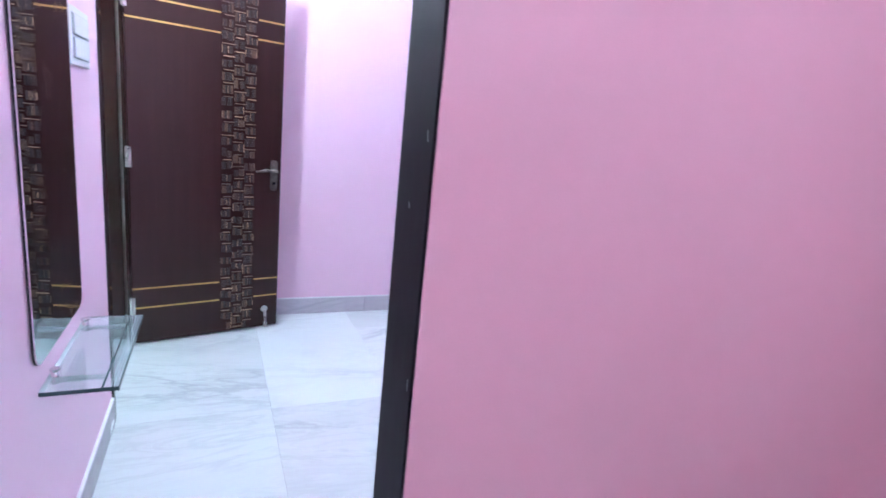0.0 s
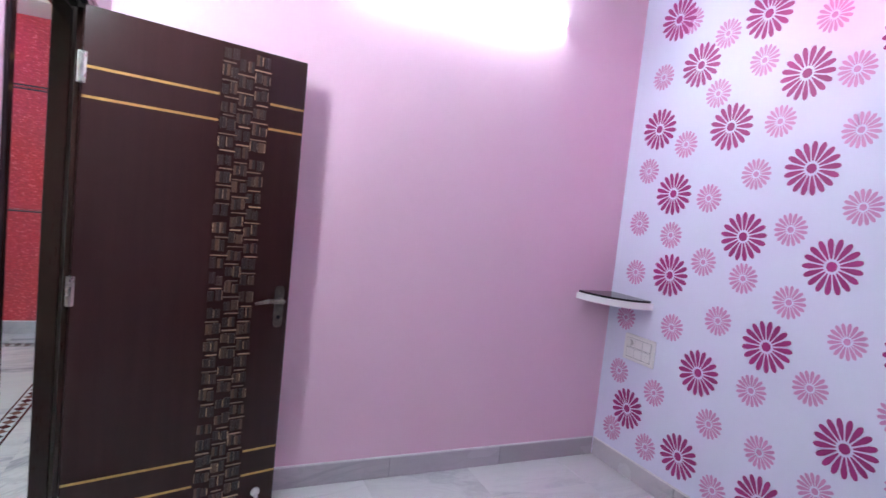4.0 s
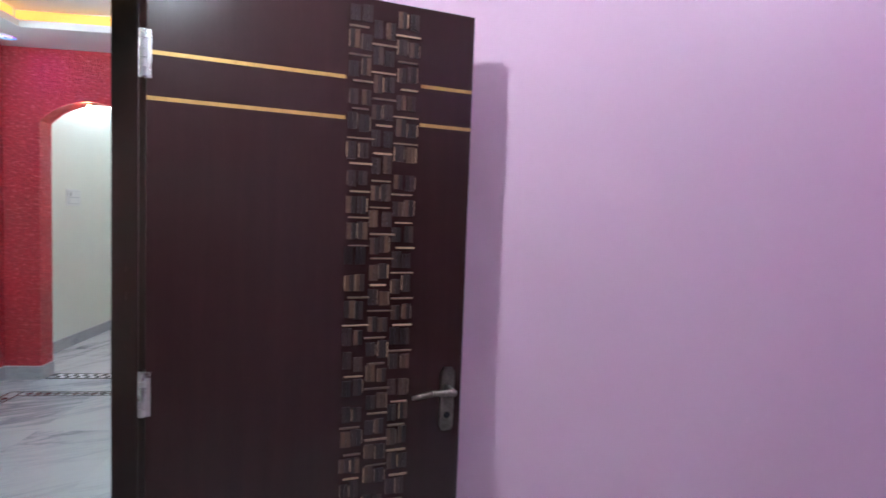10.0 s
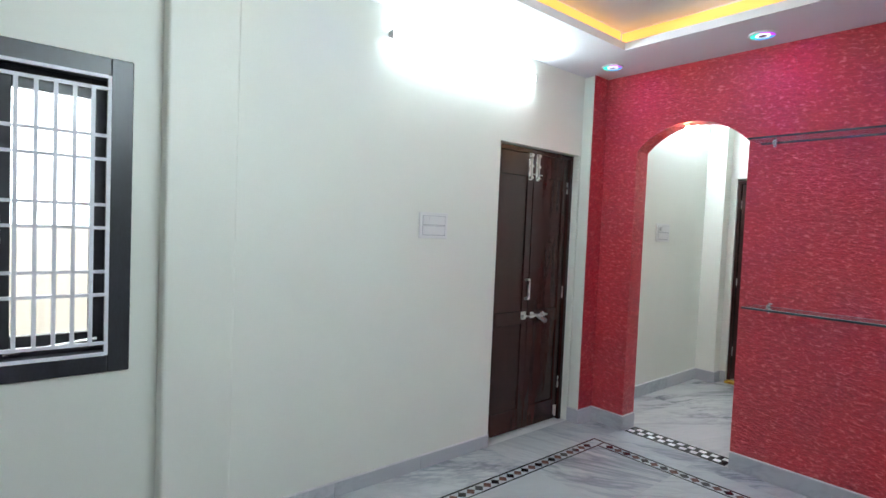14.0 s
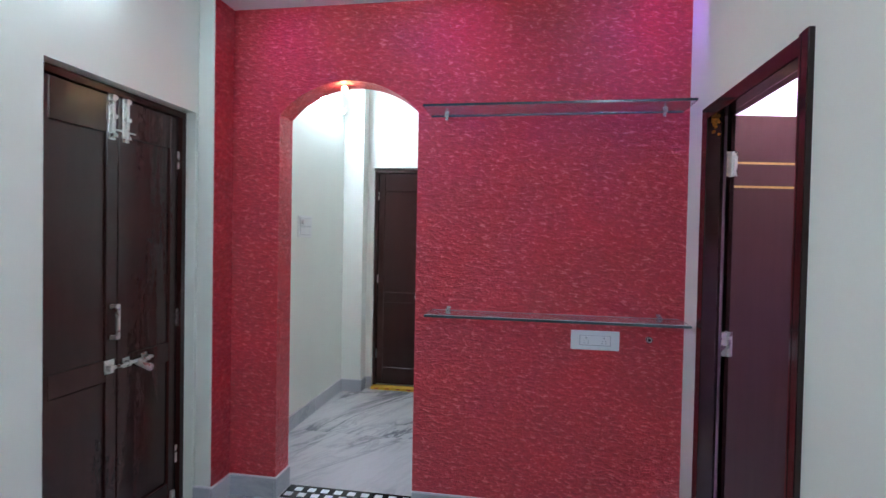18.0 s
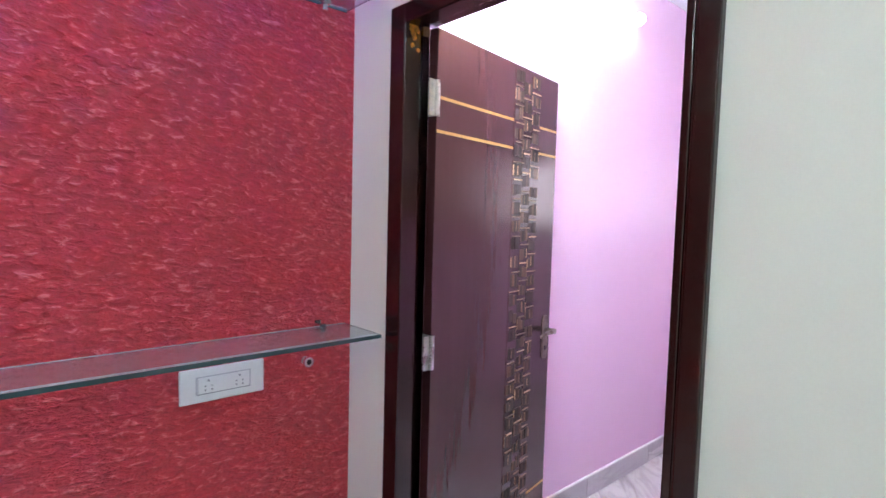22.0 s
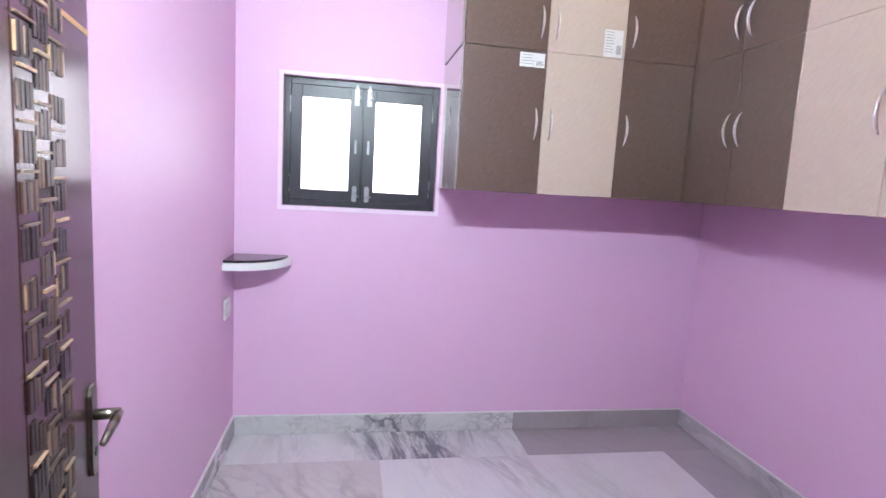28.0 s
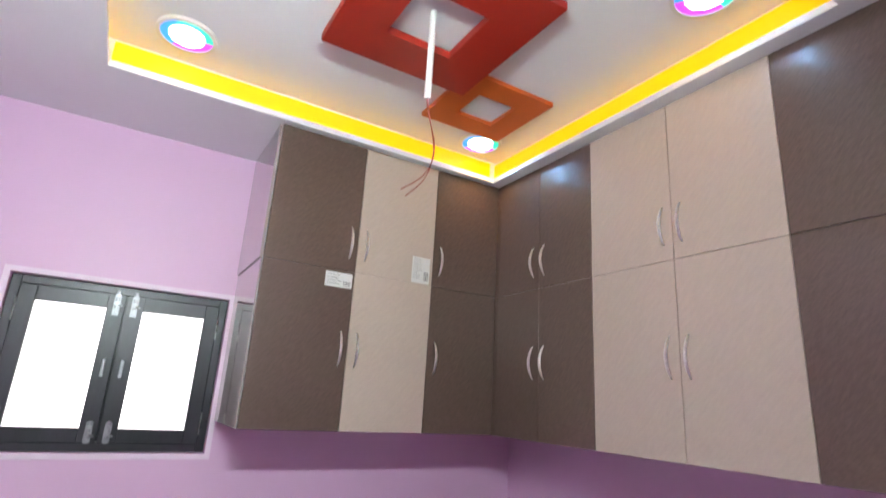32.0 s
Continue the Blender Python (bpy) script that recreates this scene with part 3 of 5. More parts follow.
tray_ceiling("ceiling_hall", XW, HE, -3.3, R, -2.09, -0.75, -2.4, 2.51, "white hall ceiling with a lit tray recess", "cove_hall")
tray_ceiling("ceiling_second_bedroom", BW, W2, S2, N2, 0.44, 2.043, 0.816, 2.57, "white bedroom ceiling with a lit tray recess", lip=0.026)
structure("ceiling_bedroom", boxes((BW, X1, YS - 0.02, 0, 2.86, 2.92)), M["ceiling"], "white bedroom ceiling", "ceiling")
structure("ceiling_washroom", boxes((BW, 2.5, -4.8, -2.63, 2.7, 2.76)), M["ceiling"], "plain white ceiling", "ceiling")
structure("ceiling_kitchen", boxes((XW, -1.0, RB, 5.222, 2.9, 2.95)), M["ceiling"], "plain white ceiling", "ceiling")

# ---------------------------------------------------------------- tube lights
def tube_light(label, m, length=1.2, glow_name="tube_hall_added", reach=90):
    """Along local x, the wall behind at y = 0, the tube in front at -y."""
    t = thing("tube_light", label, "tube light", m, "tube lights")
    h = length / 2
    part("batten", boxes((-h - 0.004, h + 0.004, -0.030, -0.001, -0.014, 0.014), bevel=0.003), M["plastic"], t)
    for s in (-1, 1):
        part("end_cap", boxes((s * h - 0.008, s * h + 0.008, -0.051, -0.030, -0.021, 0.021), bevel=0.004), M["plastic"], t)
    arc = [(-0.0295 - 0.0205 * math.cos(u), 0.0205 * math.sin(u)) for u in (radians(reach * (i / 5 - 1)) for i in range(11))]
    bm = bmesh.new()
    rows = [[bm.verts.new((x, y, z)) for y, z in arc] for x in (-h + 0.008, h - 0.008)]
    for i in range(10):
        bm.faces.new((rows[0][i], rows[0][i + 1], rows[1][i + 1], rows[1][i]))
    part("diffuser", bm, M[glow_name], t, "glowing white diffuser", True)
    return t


tube_light("glowing white tube light on the pink wall", pose(1.52, 0, 2.55), 1.2, "tube")
# unseen tube added on the east wall to brighten the hall opposite
tube_light("unseen tube light added on the east hall wall to brighten the hall", pose(HE, 0.2, 2.56, 0, 0, -90))
# added lamp, never in view: gives the wash room its brightness
tube_light("unseen tube light added to light the wash room", pose(1.0, -4.8, 2.5, 0, 0, 180), 1.2, "tube_wash")
tube_light("glowing white tube light on the cream wall", pose(XW, 1.63, 2.55, 0, 0, 90), 1.2, "tube_west", 60)


def led_bulb(label, m, glow_name="led"):
    """On the wall at y = 0, standing out towards -y."""
    t = thing("led_bulb", label, "bulb", m, "wall bulbs")
    part("rose", rod((0, 0, 0), (0, -0.014, 0), 0.04, 20), M["plastic"], t)
    part("holder", rod((0, -0.012, 0), (0, -0.05, -0.008), 0.019, 16), M["plastic"], t)
    bm = bmesh.new()
    bmesh.ops.create_uvsphere(bm, u_segments=20, v_segments=12, radius=0.03, matrix=Matrix.Translation((0, -0.085, -0.015)))
    part("globe", bm, M[glow_name], t, "glowing white globe", True)


led_bulb("glowing white bulb above the pink bedroom door", pose(BW, -1.08, 2.32, 0, 0, 90))
tube_light("glowing white tube light above the mauve bedroom door", pose(BW, 2.42, 2.32, 0, 0, 90), 0.6, "tube_mauve")
led_bulb("glowing white bulb on the mauve wall", pose(1.43, N2, 2.47), "led_dim")
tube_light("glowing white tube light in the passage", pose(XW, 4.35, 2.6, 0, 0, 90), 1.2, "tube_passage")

# ---------------------------------------------------------------- ground outside
structure("ground", boxes((-60, 60, -60, 60, -0.6, -0.5)), M["ground"], "bare ground outside", "ground")
structure("backdrop_house_wall", boxes((-5.6, -5.4, -8, 8, -0.5, 3.4)), M["outside"], "sunlit neighbouring house wall", "wall")
structure("roof_slab", boxes((XW - 0.25, X1 + 0.2, -5.0, 5.45, ZW, ZW + 0.15)), M["cream"], "flat concrete roof slab", "roof")
# ---------------------------------------------------------------- floors and skirtings
floor = structure("floor", boxes((XW - 0.2, X1 + 0.2, -5.0, 5.4, -0.3, -0.006)), M["grout"], "polished white marble slab floor with grey veins", "floor")


def slabs(x0, x1, y0, y1, dx, dy, ox=0.0, oy=0.0, stone="marble"):
    """Marble slabs with fine joints over one room."""
    g = 0.0004
    xs = [x0] + [x0 + ox + dx * i for i in range(40) if x0 + 0.05 < x0 + ox + dx * i < x1 - 0.05] + [x1]
    ys = [y0] + [y0 + oy + dy * i for i in range(40) if y0 + 0.05 < y0 + oy + dy * i < y1 - 0.05] + [y1]
    for a, b in zip(xs, xs[1:]):
        for c, d in zip(ys, ys[1:]):
            part("slab", boxes((a + g, b - g, c + g, d - g, -0.02, random.uniform(-0.0004, 0.0))), M[stone], floor)


slabs(-0.06, X1, -2.62, 0.0, 0.61, 0.90, 0.66, 0.50)
slabs(-0.06, 2.5, -4.8, -2.62, 0.61, 0.90, 0.66, 0.2)
# second bedroom: large slabs inside a border along the east and south walls
for x0, x1, y0, y1, stone in ((2.258, W2, 1.38, N2, "marble_streak"), (2.258, W2, S2, 1.38, "marble_plain"), (1.14, 2.258, S2, 0.565, "marble_plain"), (-0.06, 1.14, S2, 0.565, "marble_plain"),
                              (1.14, 2.258, 2.2, N2, "marble_pink"), (1.742, 2.258, 0.565, 2.2, "marble_bright"), (1.14, 1.742, 0.565, 2.2, "marble_pink"), (0.35, 1.14, 2.24, N2, "marble_bright"),
                              (0.35, 1.14, 1.30, 2.24, "marble_bright"), (0.35, 1.14, 0.565, 1.30, "marble_bright"), (-0.06, 0.35, 1.75, N2, "marble_bright"), (-0.06, 0.35, 0.565, 1.75, "marble_bright")):
    part("slab", boxes((x0 + 0.0005, x1 - 0.0005, y0 + 0.0005, y1 - 0.0005, -0.02, random.uniform(-0.0004, 0.0))), M[stone], floor)
slabs(XW, -0.06, -3.3, R, 0.62, 0.92, 0.36, 0.65, "marble_grey")
slabs(XW, -1.0, R, 5.222, 1.7, 1.18, 0.0, 1.0, "marble_vein")


def skirting(a, b, face, stone="skirt", label="grey marble skirting along the wall", high=0.108):
    """Skirting tiles from a to b at the foot of a wall; face: the way they look."""
    e = thing("baseboard", label, "baseboard")
    e["kind"] = "structure"
    a, b, n = Vector(a), Vector(b), Vector(face) * 0.012
    length = (b - a).length
    count = max(1, round(length / 0.62))
    d = (b - a) / count
    for i in range(count):
        p, q = a + d * i + d.normalized() * 0.0008, a + d * (i + 1) - d.normalized() * 0.0008
        part("tile", boxes((min(p.x, q.x, p.x + n.x, q.x + n.x), max(p.x, q.x, p.x + n.x, q.x + n.x), min(p.y, q.y, p.y + n.y, q.y + n.y), max(p.y, q.y, p.y + n.y, q.y + n.y), 0.0005, high), bevel=0.0015),
             M[stone], e)
    n = n * 0.75
    part("fillet", boxes((min(a.x, b.x, a.x + n.x), max(a.x, b.x, a.x + n.x), min(a.y, b.y, a.y + n.y), max(a.y, b.y, a.y + n.y), high + 0.0002, high + 0.0065)), M["grout_white"], e, "thin white cement line")


skirting((BW + 0.012, 0, 0), (2.708, 0, 0), (0, -1, 0), "skirt_pale")
skirting((2.724, -0.013, 0), (2.744, YS + 0.03, 0), (-1, 0, 0), "skirt_pale")
skirting((BW, D1[0] - 0.03, 0), (BW, YS + 0.055, 0), (1, 0, 0), "skirt_pale")
skirting((BW, N2, 0), (W2 - 0.012, N2, 0), (0, -1, 0), "skirt_dark")
skirting((W2, N2 - 0.0125, 0), (W2, 1.38, 0), (-1, 0, 0), "marble_streak", "pale marble skirting with dark streaks")
skirting((W2, 1.38, 0), (W2, S2 + 0.0125, 0), (-1, 0, 0), "marble_plain", "plain mauve-grey marble skirting")
skirting((W2, S2, 0), (BW, S2, 0), (0, 1, 0), "skirt_dark")
skirting((XW, -3.3, 0), (XW, -0.1125, 0), (1, 0, 0), high=0.080)
skirting((XW, -0.100, 0), (-2.533, -0.100, 0), (0, -1, 0), high=0.080)
skirting((-2.545, -0.0995, 0), (-2.545, 0.192, 0), (1, 0, 0), high=0.080)
skirting((XW, 0.1925, 0), (XW, HD[0], 0), (1, 0, 0), high=0.080)
skirting((XW, 2.857, 0), (-2.545, 2.857, 0), (0, -1, 0))
skirting((-2.545, 2.857 - 0.012, 0), (-2.545, R - 0.0125, 0), (1, 0, 0))
skirting((-2.545, R, 0), (AL, R, 0), (0, -1, 0))
skirting((AL, R - 0.012, 0), (AL, RB, 0), (1, 0, 0))
skirting((AR, R, 0), (HE, R, 0), (0, -1, 0))
skirting((HE, R - 0.0125, 0), (HE, F2[1] + 0.001, 0), (-1, 0, 0))
skirting((HE, F2[0], 0), (HE, F1[1], 0), (-1, 0, 0))
skirting((XW, RB, 0), (XW, 5.08, 0), (1, 0, 0))
skirting((XW + 0.012, 5.08, 0), (-2.452, 5.08, 0), (0, -1, 0))
skirting((-2.452, 5.068, 0), (-2.452, 5.21, 0), (1, 0, 0))
skirting((-2.44, 5.222, 0), (-2.39, 5.222, 0), (0, -1, 0))


def inlay():
    """Border of two black lines and a row of diamonds, let into the hall floor."""
    t = thing("floor_border", "black and brown diamond border inlaid in white marble", "floor border")
    t["kind"] = "structure"
    w, z = 0.088, 0.0016
    x0, x1, y0, y1 = -2.30, -0.52, -2.9, 2.72
    for row in ((x0, x0 + 0.012, y0, y1), (x0 + w, x0 + w + 0.009, y0, y1 - w), (x0 + 0.012, x1, y1 - 0.012, y1), (x0 + w + 0.009, x1, y1 - w - 0.009, y1 - w),
                (x1 - 0.012, x1, y0, y1 - 0.012), (x1 - w - 0.009, x1 - w, y0, y1 - w - 0.009)):
        part("line", boxes((*row, -0.003, z)), M["black"], t)
    s = 0.031
    dia = {k: finish(prism([(-s, 0), (0, -s), (s, 0), (0, s)], 0.003), "diamond", M[k]) for k in ("black", "brown_stone")}

    def piece(x, y, k):
        o = new("diamond", dia[k])
        o.parent = t
        o.location = (x, y, z - 0.003)
    step, i = 0.066, 0
    y = y1 - 0.16
    while y > -1.6:
        piece(x0 + w / 2 + 0.005, y, ("black", "brown_stone")[i % 2])
        piece(x1 - w / 2 - 0.005, y, ("black", "brown_stone")[i % 2])
        y, i = y - step, i + 1
    x = x0 + 0.16
    while x < x1 - 0.14:
        piece(x, y1 - w / 2 - 0.005, ("black", "brown_stone")[i % 2])
        x, i = x + step, i + 1
    part("line", boxes((x0 + w - 0.003, x0 + w + 0.006, y1 - w, y1 - 0.012, -0.003, z)), M["black"], t)


inlay()


def checker():
    t = thing("threshold", "black and white chequered stone threshold under the arch", "threshold")
    t["kind"] = "structure"
    y0 = R + 0.012
    x0, x1 = AL + 0.02, AR - 0.03
    part("stone", boxes((x0, x1, y0, y0 + 0.15, -0.004, 0.0014)), M["black"], t)
    n = 9
    w = (x1 - x0 - 0.02) / n
    me = finish(boxes((0, w * 0.55, 0, 0.042, 0, 0.003)), "tile", M["white"])
    for r in range(2):
        for i in range(n):
            o = new("tile", me)
            o.parent = t
            o.location = (x0 + 0.012 + w * (i + 0.45 * r), y0 + 0.022 + 0.062 * r, 0.0)


checker()

def sweep(points, r, seg=8):
    """One bent tube through the points; r: one radius, or one for each point."""
    bm = bmesh.new()
    radii = r if isinstance(r, list) else [r] * len(points)
    ps = [Vector(p) for p in points]
    rings = []
    for i, p in enumerate(ps):
        d = (ps[min(i + 1, len(ps) - 1)] - ps[max(i - 1, 0)]).normalized()
        u = d.cross(Vector((1, 0.13, 0.07))).normalized()
        v = d.cross(u)
        rings.append([bm.verts.new(p + radii[i] * (math.cos(2 * math.pi * k / seg) * u + math.sin(2 * math.pi * k / seg) * v)) for k in range(seg)])
    for a, b in zip(rings, rings[1:]):
        for k in range(seg):
            bm.faces.new((a[k], a[(k + 1) % seg], b[(k + 1) % seg], b[k]))
    bm.faces.new(rings[0])
    bm.faces.new(rings[-1])
    bmesh.ops.recalc_face_normals(bm, faces=bm.faces)
    return bm


# ---------------------------------------------------------------- painted daisies
DARK = [(-0.26, 2.65), (-0.45, 2.36), (-0.22, 2.04), (-0.8, 2.53), (-0.68, 2.01), (-0.38, 1.67), (-1.02, 2.21), (-1.41, 2.3), (-1.1, 1.79), (-1.5, 1.92), (-0.83, 1.47), (-0.43, 1.22), (-1.24, 1.38), (-1.02, 0.98), (-0.69, 0.75), (-0.25, 0.39), (-0.64, 0.28), (-1.58, 1.09), (-1.59, 1.52), (-1.8, 2.2), (-1.92, 1.78), (-1.99, 1.31), (-2.19, 2.11), (-2.43, 1.8), (-2.38, 1.37), (-2.26, 0.96), (-2.03, 0.66), (-1.39, 0.67), (-2.45, 2.4), (-1.18, 2.6), (-2.06, 2.49), (-1.09, 0.28), (-1.73, 0.42), (-2.39, 0.58), (-1.45, 0.31), (-0.45, 2.83), (-1.62, 2.72), (-2.45, 2.72)]
PALE_A = [(-0.59, 2.49), (-0.2, 2.34), (-0.81, 2.31), (-0.58, 2.19), (-1.1, 2.44), (-1.22, 2.19), (-1.54, 2.51), (-1.83, 2.44), (-1.58, 2.13), (-0.42, 1.94), (-0.93, 2.01), (-1.27, 1.94), (-0.18, 1.8), (-0.85, 1.77), (-0.61, 1.65), (-1.32, 1.63), (-1.65, 1.74), (-1.89, 2.0), (-2.13, 2.32), (-2.17, 1.78), (-0.16, 1.49), (-0.4, 1.44), (-1.05, 1.52), (-0.18, 1.2), (-0.63, 1.32), (-0.86, 1.27), (-1.09, 1.2), (-1.55, 1.3)]
PALE_B = [(-1.81, 1.52), (-2.15, 1.48), (-2.48, 1.58), (-2.46, 2.1), (-0.15, 0.92), (-0.49, 0.94), (-0.76, 1.04), (-1.34, 1.09), (-1.81, 1.14), (-2.31, 1.18), (-0.15, 0.59), (-0.43, 0.55), (-0.98, 0.76), (-1.23, 0.86), (-1.55, 0.86), (-2.02, 0.96), (-0.79, 0.52), (-1.06, 0.5), (-1.83, 0.78), (-2.48, 0.89), (-0.15, 0.23), (-0.42, 0.23), (-0.86, 0.21), (-1.31, 0.45), (-1.61, 0.6), (-2.25, 0.69), (-1.97, 0.48), (-0.95, 2.72), (-0.35, 2.62), (-2.0, 2.72)]


def daisy(radius, petals=17):
    bm = bmesh.new()

    def leaf(pts):
        bm.faces.new([bm.verts.new((0, u, v)) for u, v in pts])
    leaf([(0.18 * radius * math.cos(a), 0.18 * radius * math.sin(a)) for a in [i * math.pi / 8 for i in range(16)]])
    for k in range(petals):
        a = 2 * math.pi * (k + 0.5) / petals
        c, s = math.cos(a), math.sin(a)
        w = 0.104
        shape = ((0.27, -0.022), (0.5, -w * 0.66), (0.76, -w), (0.9, -w * 0.86), (0.975, -w * 0.5), (1.0, 0), (0.975, w * 0.5), (0.9, w * 0.86), (0.76, w), (0.5, w * 0.66), (0.27, 0.022))
        leaf([(radius * (p * c - q * s), radius * (p * s + q * c)) for p, q in shape])
    r = bmesh.ops.extrude_face_region(bm, geom=bm.faces[:])
    bmesh.ops.translate(bm, verts=[v for v in r["geom"] if isinstance(v, bmesh.types.BMVert)], vec=(-0.001, 0, 0))
    bmesh.ops.recalc_face_normals(bm, faces=bm.faces)
    return bm


big_daisy = finish(daisy(0.119), "flower", M["flower_dark"])
small_daisy = finish(daisy(0.075), "flower", M["flower_light"])
for spots, me, label in ((DARK, big_daisy, "magenta daisy"), (PALE_A + PALE_B, small_daisy, "pale pink daisy")):
    for y, z in spots:
        o = new("flower", me)
        o.parent = wall_flowers
        o.location = (2.7195 - 0.0105 * y, y, z)
        o.rotation_euler = (radians(random.uniform(-10, 10)), 0, radians(0.6))
        tagged(o, label)

# ---------------------------------------------------------------- bedroom doors
def carved_strip(x0, x1, z0, z1):
    """Dark upright blocks in staggered columns, and the thin pale slips beside and between them, as two meshes."""
    blocks, bars = bmesh.new(), bmesh.new()
    cols, rng = 3, random.Random(4)
    w, p = (x1 - x0) / cols, 0.069
    for c in range(cols):
        z = z0 - (p / 2 if c == 1 else 0) - rng.uniform(0, 0.012)
        while z < z1:
            cx = x0 + c * w
            for k in range(2):
                bw = w * rng.uniform(0.36, 0.43)
                bx = cx + w * (0.05 + 0.48 * k) + rng.uniform(-0.003, 0.003)
                zz, hh = z + 0.005 + rng.uniform(-0.004, 0.004), rng.uniform(0.036, 0.046)
                if zz > z0 and zz + hh < z1:
                    d = rng.uniform(0.002, 0.0042)
                    for s in range(2):
                        add_box(blocks, bx + bw * s / 2, bx + bw * (s + 0.88) / 2, -d - 0.0008 * s, 0.0, zz, zz + hh)
                    for e in (bx - 0.0018, bx + bw):
                        if rng.random() < 0.4:
                            add_box(bars, e, e + 0.0022, -d - 0.0008, 0.0, zz + rng.uniform(0, 0.006), zz + hh - rng.uniform(0, 0.006))
            zb = z + 0.0555 + rng.uniform(-0.003, 0.003)
            if z0 < zb < z1 - 0.01 and rng.random() < 0.92:
                a, b = cx + rng.uniform(-0.006, 0.014), cx + w + rng.uniform(-0.014, 0.008)
                add_box(bars, max(x0, a), min(x1, b), -0.0055, 0.0, zb, zb + rng.uniform(0.003, 0.005))
            z += p
    return blocks, bars


def lever_handle(parent, x, z, side=-1, mat="brass"):
    h = part("handle", prism([(x - 0.02, z - 0.075), (x - 0.012, z - 0.09), (x + 0.012, z - 0.09), (x + 0.02, z - 0.075), (x + 0.02, z + 0.075), (x + 0.012, z + 0.09), (x - 0.012, z + 0.09), (x - 0.02, z + 0.075)], -0.006, "y"), M[mat], parent, "antique brass lever handle")
    bm = rod((x, 0, z + 0.03), (x, -0.05, z + 0.03), 0.011, 12)
    add_rod(bm, (x, -0.046, z + 0.03), (x + side * 0.06, -0.05, z + 0.034), 0.009, 10)
    add_rod(bm, (x + side * 0.06, -0.05, z + 0.034), (x + side * 0.115, -0.046, z + 0.024), 0.009, 10, 0.006)
    part("lever", bm, M[mat], h, "", True)
    part("keyhole", rod((x, -0.009, z - 0.045), (x, -0.005, z - 0.045), 0.009, 12), M["black"], h)


def butt_hinge(parent, x, y, z, h=0.105, wide=0.030):
    b = part("hinge", boxes((x + 0.0008, x + 0.0038, y + 0.002, y + 0.033, z - h / 2, z + h / 2), (x - wide, x - 0.005, y + 0.001, y + 0.004, z - h / 2, z + h / 2),
                            (x + 0.004, x + 0.016, y - 0.002, y, z - h / 2, z + h / 2)), M["steel"], parent, "steel butt hinge")
    bm = bmesh.new()
    for i in range(5):
        add_rod(bm, (x, y - 0.004, z - h / 2 + h * i / 5 + 0.001), (x, y - 0.004, z - h / 2 + h * (i + 1) / 5 - 0.001), 0.0075, 12)
    part("pin", bm, M["steel"], b)
    for dz in (-0.036, 0, 0.036):
        if wide > 0.02:
            part("screw", rod((x - 0.019, y - 0.001, z + dz), (x - 0.019, y + 0.002, z + dz), 0.0042, 8), M["plastic_grey"], b)
        part("screw", rod((x - 0.0006, y + 0.021, z + dz), (x + 0.0012, y + 0.021, z + dz), 0.0042, 8), M["plastic_grey"], b)


def bedroom_door(label, m, stopper, wood="leaf_wood", wide=0.030):
    d = thing("door", label, "door", m, "open bedroom doors")
    W, H = 0.795, 1.995
    s0, s1 = 0.45, 0.645
    leaf = part("leaf", boxes((0.004, W, 0.0, 0.034, 0.012, 0.012 + H), bevel=0.0015), M[wood], d, "dark brown wood veneer leaf")
    part("recess", boxes((s0, s1, -0.0012, 0.0, 0.014, 0.01 + H)), M[wood], leaf)
    for name, bm, look_of, words in zip(("carved_blocks", "carved_bars"), carved_strip(s0 + 0.004, s1 - 0.004, 0.016, 0.008 + H), ("blocks", "bars"), ("strip of carved wooden blocks", "pale carved cross bars")):
        o = part(name, bm, M[look_of], leaf, words)
        o["kind"] = "stuff"
    for z in (1.805, 1.704, 0.322, 0.212):
        for a, b in ((0.006, s0 - 0.002), (s1 + 0.002, W - 0.002)):
            part("gold_line", boxes((a, b, -0.0012, 0.0006, z - 0.0045, z + 0.0045)), M["gold"], leaf, "thin gold inlay line")
    lever_handle(d, 0.752, 0.955)
    for z in (1.80, 1.03, 0.22):
        butt_hinge(d, 0.0, -0.001, z, wide=wide)
    if stopper:
        st = part("door_stop", rod((0.715, -0.006, 0.125), (0.715, -0.0005, 0.125), 0.02, 14), M["steel"], d, "steel flip-down door stop")
        bm = rod((0.715, -0.012, 0.12), (0.715, -0.03, 0.04), 0.008, 10)
        add_rod(bm, (0.715, -0.03, 0.045), (0.715, -0.033, 0.018), 0.013, 10)
        part("foot", bm, M["steel"], st)
    return d


bedroom_door("open dark brown door with carved strip, against a pink wall", pose(-0.050, -0.392, 0, 0, 0, 13.8), True, wide=0.010)
bedroom_door("open dark brown door with carved strip, against a mauve wall", pose(-0.053, 2.734, 0, 0, 0, 10.2), True, "leaf_wood_mauve_lit")


